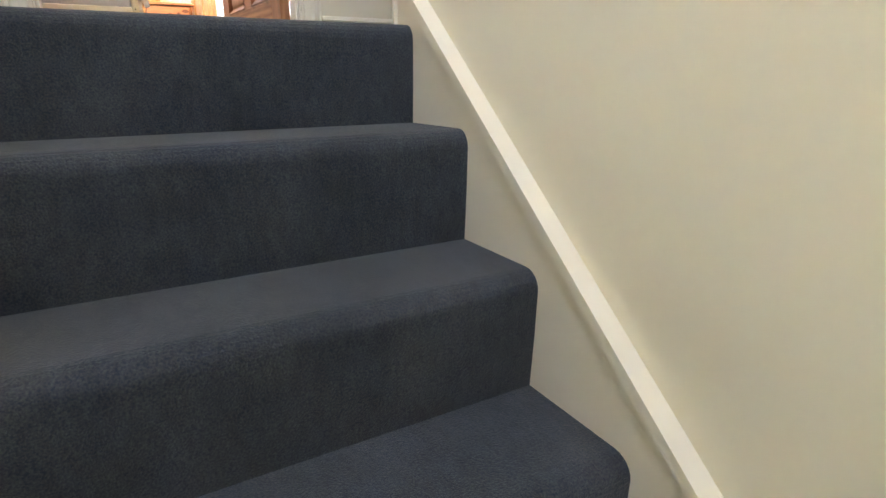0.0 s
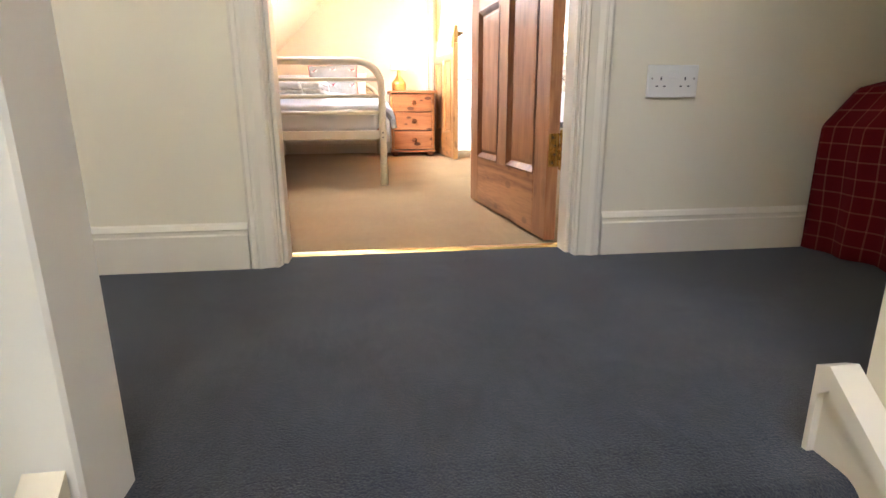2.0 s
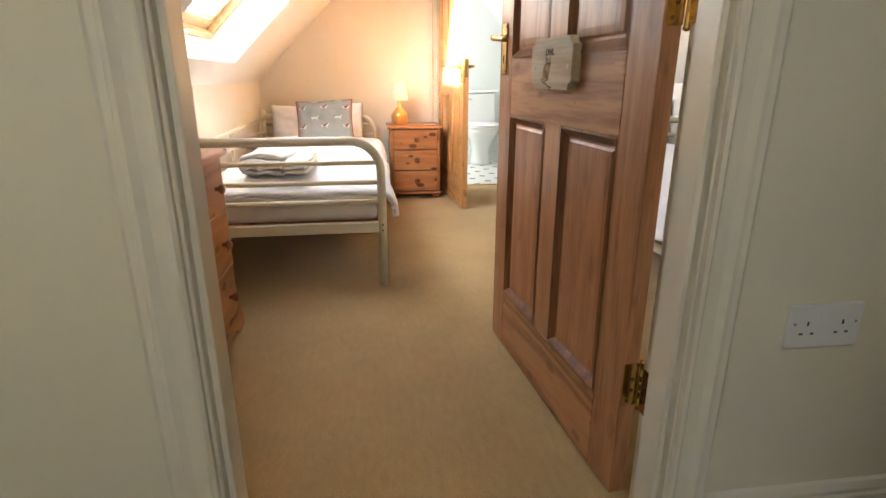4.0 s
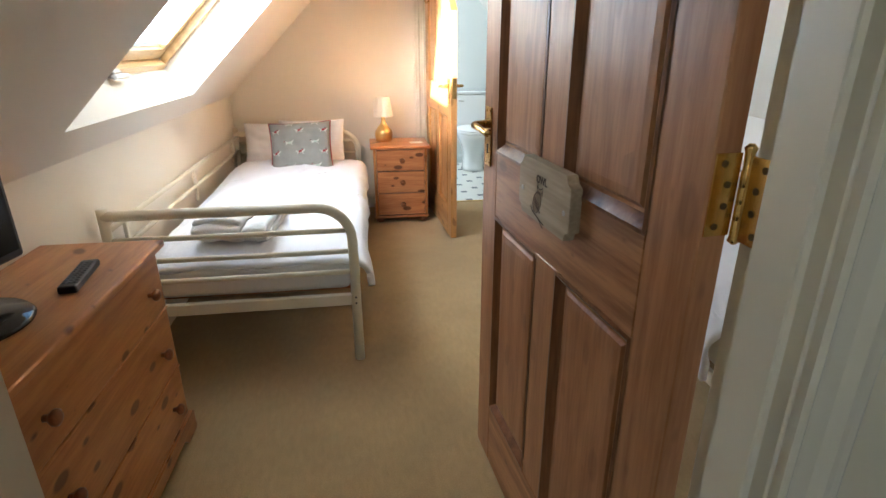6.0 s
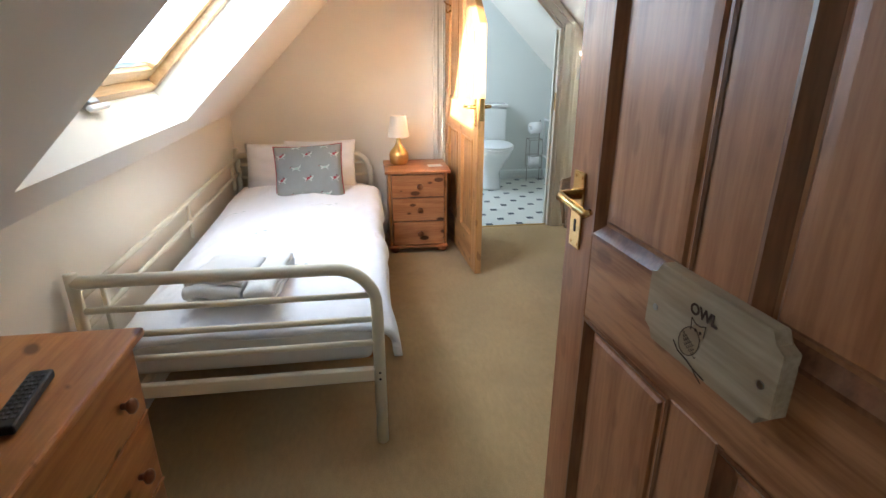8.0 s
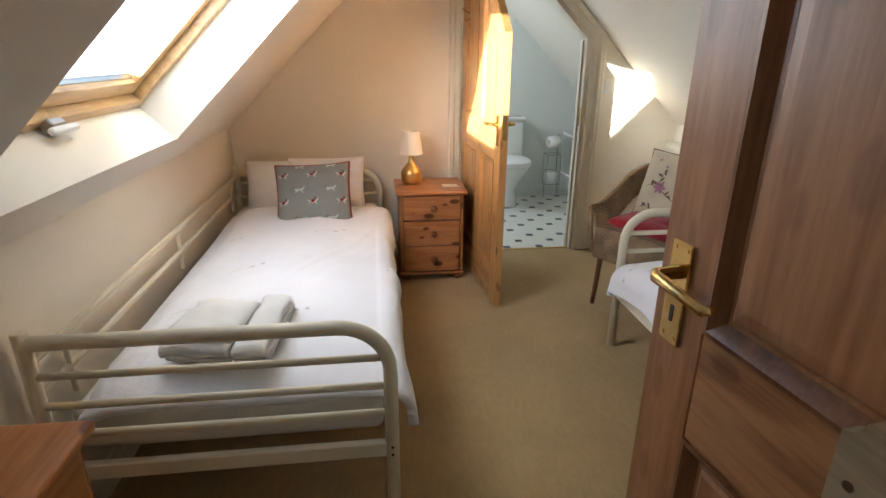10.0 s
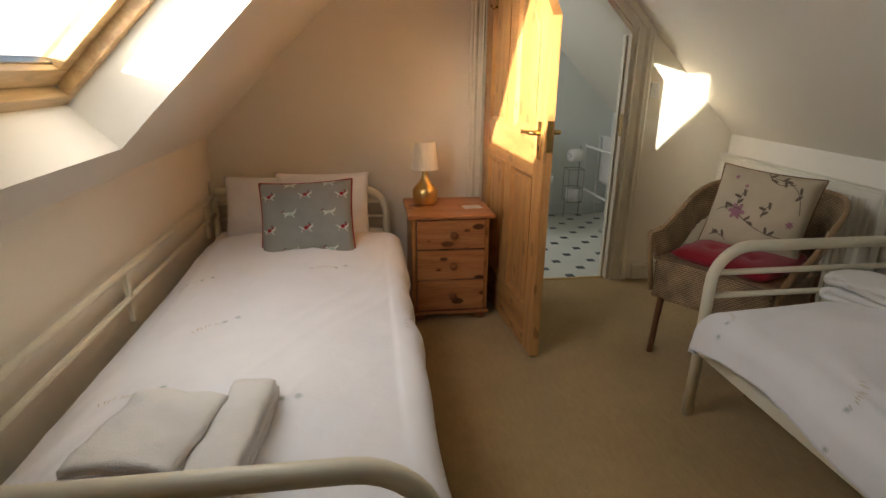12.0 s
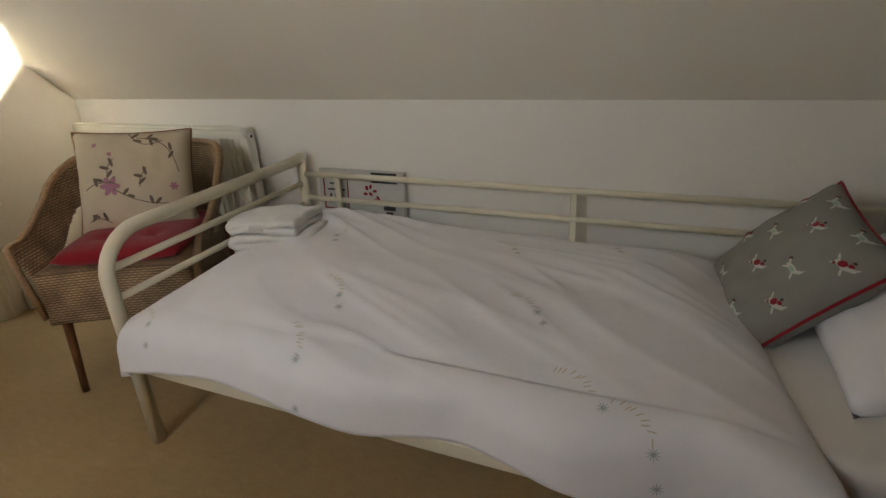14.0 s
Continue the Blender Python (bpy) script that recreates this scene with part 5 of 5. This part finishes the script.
# ---- radiator ----
rad = empty("radiator", pose(XR, 2.705, 0.172), "cream panel radiator with fins behind the wicker chair", "radiator")
RL, RH = 1.05, 0.595
prof = []
k, y = 0, 0.0
bm = bmesh.new()
cols = []
for i in range(32):
    y0 = 0.02 + i * (RL - 0.04) / 32
    s = (RL - 0.04) / 32
    cols += [(y0, 0.0), (y0 + s * 0.25, 0.0), (y0 + s * 0.38, 0.007), (y0 + s * 0.78, 0.007), (y0 + s * 0.9, 0.0)]
cols.append((RL - 0.02, 0.0))
for face_x, sgn in ((-0.085, 1),):
    lo = [bm.verts.new((face_x + sgn * d, yy, 0.03)) for yy, d in cols]
    hi = [bm.verts.new((face_x + sgn * d, yy, RH - 0.045)) for yy, d in cols]
    for a in range(len(cols) - 1):
        bm.faces.new((lo[a], lo[a + 1], hi[a + 1], hi[a]))
part("front_panel", bm, "radiator", rad, "fluted radiator front")
part("frame_edge", box(-0.088, 0.0, RH - 0.046, -0.070, RL, RH - 0.012, 0.004, segs=2), "radiator", rad)
part("frame_edge", box(-0.088, 0.0, 0.0, -0.070, RL, 0.031, 0.004, segs=2), "radiator", rad)
part("back_panel", box(-0.036, 0.004, 0.01, -0.028, RL - 0.004, RH - 0.02), "radiator", rad)
part("side_cover", box(-0.088, -0.002, 0.0, -0.028, 0.019, RH, 0.004), "radiator", rad)
part("side_cover", box(-0.088, RL - 0.019, 0.0, -0.028, RL + 0.002, RH, 0.004), "radiator", rad)
for x in (-0.087, -0.033):
    part("grille_rail", box(x, 0.02, RH - 0.010, x + 0.006, RL - 0.02, RH + 0.001, 0.001), "radiator", rad)
for i in range(64):
    y = 0.024 + i * (RL - 0.05) / 64
    part("grille_bar", box(-0.081, y, RH - 0.008, -0.033, y + 0.005, RH - 0.002), "radiator", rad)
part("vent_cap", lathe([(0.013, -0.006), (0.013, -0.002)], 14, at=(-0.062, 0, RH - 0.035), axis="y"), "white", rad)
part("vent_key", lathe([(0.006, -0.010), (0.006, -0.006)], 8, at=(-0.062, 0, RH - 0.035), axis="y"), "ink", rad)
for y in (0.2, RL - 0.2):
    part("wall_bracket", box(-0.028, y, 0.1, -0.0005, y + 0.03, RH - 0.1), "radiator", rad)
part("pipe", tube([(-0.05, -0.03, 0.05), (-0.05, -0.03, -0.16)], 0.0075, 10), "radiator", rad, "", True)
part("valve", tube([(-0.05, 0.0, 0.05), (-0.05, -0.045, 0.05)], 0.014, 10), "white", rad, "", True)

rad.scale.x = 0.78

# printed boards leaning on the wall behind the second bed
art = empty("printed_board", pose(XR - 0.05, 2.05, 0.32, 0, 5, 0), "grey board printed with framed black motifs, leaning on the wall", "picture")
part("board", box(0, -0.02, -0.32, 0.018, 0.36, 0.29, 0.002), "card", art)
frame_bm = bmesh.new()
for y0, y1, z0, z1 in ((0.225, 0.34, 0.13, 0.265),):
    for a in ((y0, z0, y1, z0 + 0.005), (y0, z1 - 0.005, y1, z1), (y0, z0 + 0.0052, y0 + 0.005, z1 - 0.0052), (y1 - 0.005, z0 + 0.0052, y1, z1 - 0.0052)):
        box(-0.0014, a[0], a[1], -0.0002, a[2], a[3], bm=frame_bm)
part("printed_frame", frame_bm, "red_cloth", art, "dark red printed frame")
bars = bmesh.new()
for a in ((0.255, 0.230, 0.310, 0.236), (0.242, 0.206, 0.322, 0.212), (0.279, 0.160, 0.287, 0.203), (0.252, 0.155, 0.260, 0.192), (0.304, 0.155, 0.312, 0.192), (0.01, 0.245, 0.12, 0.285), (0.02, 0.14, 0.07, 0.165), (0.03, 0.10, 0.06, 0.135)):
    box(-0.0014, a[0], a[1], -0.0002, a[2], a[3], bm=bars)
part("ink_print", bars, "ink", art, "black printed strokes")
dots = bmesh.new()
for k in range(9):
    prism([(0.12 + 0.028 * math.cos(k * 0.7) + p[0], 0.20 + 0.03 * math.sin(k * 0.9) + p[1]) for p in oval(0.010, 0.006, k, 7)], -0.0013, -0.0002, "x", dots)
part("red_print", dots, "red_cloth", art, "dark red printed spots", kind="stuff")


# ---- bathroom ----
wc = empty("toilet", pose(0.64, 4.70, 0), "white ceramic toilet with a close-coupled cistern", "toilet")


def loft(sections, bm=None):
    """Rings of (z, half width, front y, back y) joined upwards."""
    bm = bm or bmesh.new()
    rings = []
    for z, hwid, yf, yb in sections:
        ring = []
        for i in range(28):
            a = 2 * math.pi * i / 28
            c, s = math.cos(a), math.sin(a)
            x = hwid * math.copysign(abs(c) ** 0.85, c)
            y = (yf + yb) / 2 - (yb - yf) / 2 * math.copysign(abs(s) ** 0.85, s)
            ring.append(bm.verts.new((x, y, z)))
        rings.append(ring)
    for a, b in zip(rings, rings[1:]):
        for i in range(28):
            bm.faces.new((a[i], a[(i + 1) % 28], b[(i + 1) % 28], b[i]))
    bm.faces.new(rings[0])
    bm.faces.new(rings[-1])
    return bm


part("pan", loft([(0, 0.115, 0.18, 0.50), (0.03, 0.105, 0.19, 0.50), (0.16, 0.095, 0.19, 0.50), (0.26, 0.13, 0.10, 0.50), (0.34, 0.17, 0.03, 0.50), (0.385, 0.18, 0.0, 0.50), (0.395, 0.178, 0.004, 0.50)]), "ceramic", wc, "white pedestal pan", True)
part("seat", loft([(0.397, 0.182, -0.004, 0.45), (0.408, 0.186, -0.008, 0.45), (0.416, 0.184, -0.004, 0.45)]), "white", wc, "", True)
part("lid", loft([(0.418, 0.184, -0.006, 0.45), (0.430, 0.186, -0.008, 0.45), (0.438, 0.176, 0.01, 0.44)]), "white", wc, "closed white lid", True)
part("cistern", box(-0.185, 0.46, 0.397, 0.185, 0.64, 0.735, 0.02, segs=3), "ceramic", wc, "", True)
part("cistern_lid", box(-0.195, 0.45, 0.737, 0.195, 0.645, 0.765, 0.009, segs=2), "ceramic", wc, "", True)
part("flush_lever", tube([(-0.13, 0.455, 0.68), (-0.13, 0.435, 0.68), (-0.08, 0.430, 0.672)], 0.006, 8), "chrome", wc, "", True)

holder = empty("toilet_roll_holder", pose(1.20, 5.28, 0.0), "thin wire toilet roll holder standing by the bathroom wall", "toilet roll holder")
part("wire_pole", tube([(0, 0, 0.14), (0, 0, 0.60)], 0.005, 8), "chrome", holder)
for z in (0.14, 0.26, 0.42):
    pts = [(0.0, 0, z), (0.0, -0.12, z), (-0.13, -0.12, z), (-0.13, 0, z), (0, 0, z)]
    part("wire_hoop", tube(pts, 0.0035, 6), "chrome", holder)
for x, y in ((0, -0.12), (-0.13, -0.12), (-0.13, 0)):
    part("wire_upright", tube([(x, y, 0.14), (x, y, 0.42)], 0.003, 6), "chrome", holder)
part("wire_arm", tube([(0, 0, 0.585), (0.0, -0.06, 0.545), (-0.13, -0.06, 0.545)], 0.004, 6), "chrome", holder)
for x in (0.0, -0.13):
    part("wire_foot", tube([(x, -0.06, 0.0), (x, -0.06, 0.14)], 0.004, 6), "chrome", holder)


def paper_roll(m, label):
    t = empty("toilet_roll", m, label, "toilet roll", "toilet rolls")
    part("roll", lathe([(0.020, -0.05), (0.054, -0.05), (0.055, 0.0), (0.054, 0.05), (0.020, 0.05), (0.020, -0.05)], 24), "paper", t, "", True)
    part("core", lathe([(0.0195, -0.0505), (0.0195, 0.0505)], 16), "card", t, "grey card core")
    return t


paper_roll(pose(1.135, 5.22, 0.545 - 0.014, 0, 90, 20), "white toilet roll on the arm of the wire holder")
paper_roll(pose(1.135, 5.22, 0.195), "spare white toilet roll inside the wire holder")

rack = empty("towel_rail", pose(1.26, 4.75, 0), "white tubular towel rail beside the bathroom wall", "towel rail")
for y in (0.0, 0.56):
    part("rail_upright", tube([(0.0, y, 0.0), (0.0, y, 0.62)], 0.010, 8), "white", rack)
    part("rail_foot", tube([(-0.07, y, 0.01), (0.12, y, 0.01)], 0.010, 8), "white", rack)
for z in (0.23, 0.60):
    part("rail_bar", tube([(0.0, 0.0, z), (0.0, 0.56, z)], 0.010, 8), "white", rack)
part("rail_bar", tube([(0.12, 0.0, 0.68), (0.12, 0.56, 0.68)], 0.010, 8), "white", rack)
for y in (0.0, 0.56):
    part("rail_upright", tube([(0.12, y, 0.0), (0.12, y, 0.68)], 0.010, 8), "white", rack)
tw = bmesh.new()
g = []
for j in range(21):
    row = []
    for i in range(13):
        t = j / 20
        z = 0.30 + 0.395 * min(1, t * 2) if t < 0.5 else 0.695 - 0.33 * (t - 0.5) * 2
        x = 0.105 if t < 0.48 else (0.12 if t < 0.52 else 0.135)
        row.append(tw.verts.new((x + 0.004 * math.sin(i * 1.3 + j * 0.2), 0.06 + 0.42 * i / 12, z)))
    g.append(row)
for j in range(20):
    for i in range(12):
        tw.faces.new((g[j][i], g[j][i + 1], g[j + 1][i + 1], g[j + 1][i]))
hung = mesh_object("hanging_towel", tw, "towel", True)
hung.matrix_world = pose(1.26, 4.75, 0)
mod = hung.modifiers.new("thickness", "SOLIDIFY")
mod.thickness = 0.008
tagged(hung, "white towel hung over the towel rail", "towel")

vf = bpy.data.objects["floor_bathroom"]
sq = box(-0.026, -0.024, 0, 0.026, 0.024, 0.0014)
first = part("inset_square", sq, "vinyl_dark", vf, "dark inset in the vinyl floor")
first.location = (0.628, 3.868, -0.0025)
for j in range(13):
    for i in range(-3, 8):
        x, y = 0.628 + 0.12 * i, 3.868 + 0.128 * j
        if (i + j) % 2 or x > XR - 0.05 or y > BATH_END - 0.03 or (i, j) == (0, 0):
            continue
        o = new("inset_square", first.data)
        o.parent = vf
        o.location = (x, y, -0.0025)


# ---- small fittings ----
sock = empty("wall_socket", pose(0.187, -0.0005, 0.441), "white double wall socket with two switches", "socket")
part("plate", box(0, -0.009, 0, 0.146, 0, 0.086, 0.003, segs=2), "switch", sock)
for cx in (0.038, 0.108):
    for dx, dz, w, h in ((0, 0.050, 0.0035, 0.009), (-0.011, 0.030, 0.007, 0.0035), (0.011, 0.030, 0.007, 0.0035)):
        part("pin_hole", box(cx + dx - w / 2, -0.0096, dz - h / 2, cx + dx + w / 2, -0.0088, dz + h / 2), "ink", sock)
    part("rocker_switch", box(cx + (0.022 if cx < 0.07 else -0.035), -0.0115, 0.050, cx + (0.035 if cx < 0.07 else -0.022), -0.009, 0.070, 0.0012), "switch", sock)
for x in (0.012, 0.134):
    part("screw", lathe([(0.003, -0.0098), (0.003, -0.0088)], 8, at=(x, 0, 0.050), axis="y"), "chrome", sock)

sw = empty("light_switch", pose(0.955, YB - 0.001, 1.065), "cream light switch beside the bathroom door", "light switch")
part("plate", box(0, -0.009, 0, 0.05, 0, 0.086, 0.003, segs=2), "switch", sw)
part("rocker", box(0.018, -0.0125, 0.032, 0.032, -0.0088, 0.054, 0.001), "switch", sw)

hook = empty("coat_hook", door_2.matrix_world @ pose(0.17, -0.0192, 1.50), "small brass coat hook on the bathroom door", "hook")
part("hook_plate", box(-0.009, -0.003, -0.02, 0.009, 0, 0.03, 0.001), "brass", hook)
part("hook_arm", tube([(0, -0.003, 0.02), (0, -0.03, 0.03), (0, -0.045, 0.045)], 0.004, 8), "brass", hook, "", True)
part("hook_arm", tube([(0, -0.003, -0.008), (0, -0.022, -0.022), (0, -0.032, -0.012), (0, -0.030, 0.0)], 0.004, 8), "brass", hook, "", True)

# sofa bed on the landing under a red checked throw
sofa = empty("draped_chair", pose(0.725, -0.72, 0), "low chair under a dark red checked throw on the landing", "armchair")
part("chair_body", box(0.05, 0.03, 0.0, 0.70, 0.60, 0.30, 0.03, segs=2), "pine", sofa, "wooden chair body hidden by the throw")
bm = bmesh.new()
g = []
for j in range(41):
    row = []
    for i in range(61):
        t, s = i / 60, j / 40
        a = -math.pi / 2 + t * math.pi * 2
        if t < 0.5:
            z = 0.005 + 0.46 * (t / 0.5) ** 0.9
            x = 0.0 + 0.012 * math.sin(s * 30) * (1 - t) + 0.09 * max(0.0, t / 0.5 - 0.75) / 0.25
        else:
            z = 0.465 + 0.06 * math.sin(min(1, (t - 0.5) * 3.2) * math.pi / 2)
            x = 0.09 + (t - 0.5) * 1.2
        x += 0.010 * noise.noise(Vector((s * 6, t * 5, 2)))
        row.append(bm.verts.new((x, 0.0 + 0.69 * s, z + 0.008 * noise.noise(Vector((s * 5, t * 7, 0))))))
    g.append(row)
for j in range(40):
    for i in range(60):
        f = bm.faces.new((g[j][i], g[j][i + 1], g[j + 1][i + 1], g[j + 1][i]))
for e, yy in ((g[0], 0.0), (g[-1], 0.69)):
    low = [bm.verts.new((v.co.x, v.co.y, 0.004)) for v in e]
    for i in range(60):
        if e[i].co.z > 0.02:
            bm.faces.new((e[i], e[i + 1], low[i + 1], low[i]))
th = part("throw", bm, "tartan", sofa, "dark red checked woollen throw", True)


# ---- embroidery on the duvets ----
def sprigs(duv, spots, label):
    """Small flower sprigs laid on the quilt: (x, y) in the bed's own frame."""
    bpy.context.view_layer.update()
    me = duv.data
    pts = np.array([v.co[:] for v in me.vertices])
    grey, stems = bmesh.new(), bmesh.new()

    def put(bm, x, y, outline, lift=0.0025):
        near = np.argmin((pts[:, 0] - x) ** 2 + (pts[:, 1] - y) ** 2 - 0.02 * (pts[:, 2] > 0.35))
        nv = me.vertices[near]
        nrm = nv.normal if nv.normal.z > 0 or abs(nv.normal.x) > 0.5 else -nv.normal
        if nrm.z < 0 and nrm.x < 0.5:
            nrm = -nrm
        t = nrm.orthogonal().normalized()
        s = nrm.cross(t)
        c = Vector(nv.co) + nrm * lift
        bm.faces.new([bm.verts.new(c + t * a + s * b) for a, b in outline])

    rnd = random.Random(len(spots))
    for x, y in spots:
        for dx, dy in ((0, 0), (0.035, 0.016)):
            turn = rnd.uniform(0, 3)
            for k in range(5):
                put(grey, x + dx, y + dy, oval(0.0145, 0.0010, turn + k * math.pi / 5 * 2, 6), 0.002 + 0.0003 * k)
        px, py, ang = x, y, rnd.uniform(-0.6, 0.9)
        for k in range(9):
            px, py = px - 0.011 * math.cos(ang), py - 0.011 * math.sin(ang)
            ang += 0.15
            put(stems, px, py, oval(0.0095, 0.0015, ang + 0.3, 6))
    ob = part("sprig_embroidery", grey, "leaf_grey", duv, label, kind="stuff")
    part("stalk_embroidery", stems, "leaf_grey_pale", duv, "pale embroidered stalks", kind="stuff")


sprigs(duvet_a, [(-0.70, 1.25), (-0.52, 0.86), (-0.22, 1.28), (-0.62, 0.50), (-0.30, 0.42), (-0.40, 1.62), (0.03, 0.9)], "small grey-green embroidered flowers")
sprigs(duvet_b, [(-0.45, 0.42), (-0.15, 0.62), (-0.55, 0.95), (0.045, 0.62), (-0.22, 1.10), (-0.62, 1.22), (0.045, 1.36), (-0.03, 1.25), (0.03, 0.16)], "small grey-green embroidered flowers")
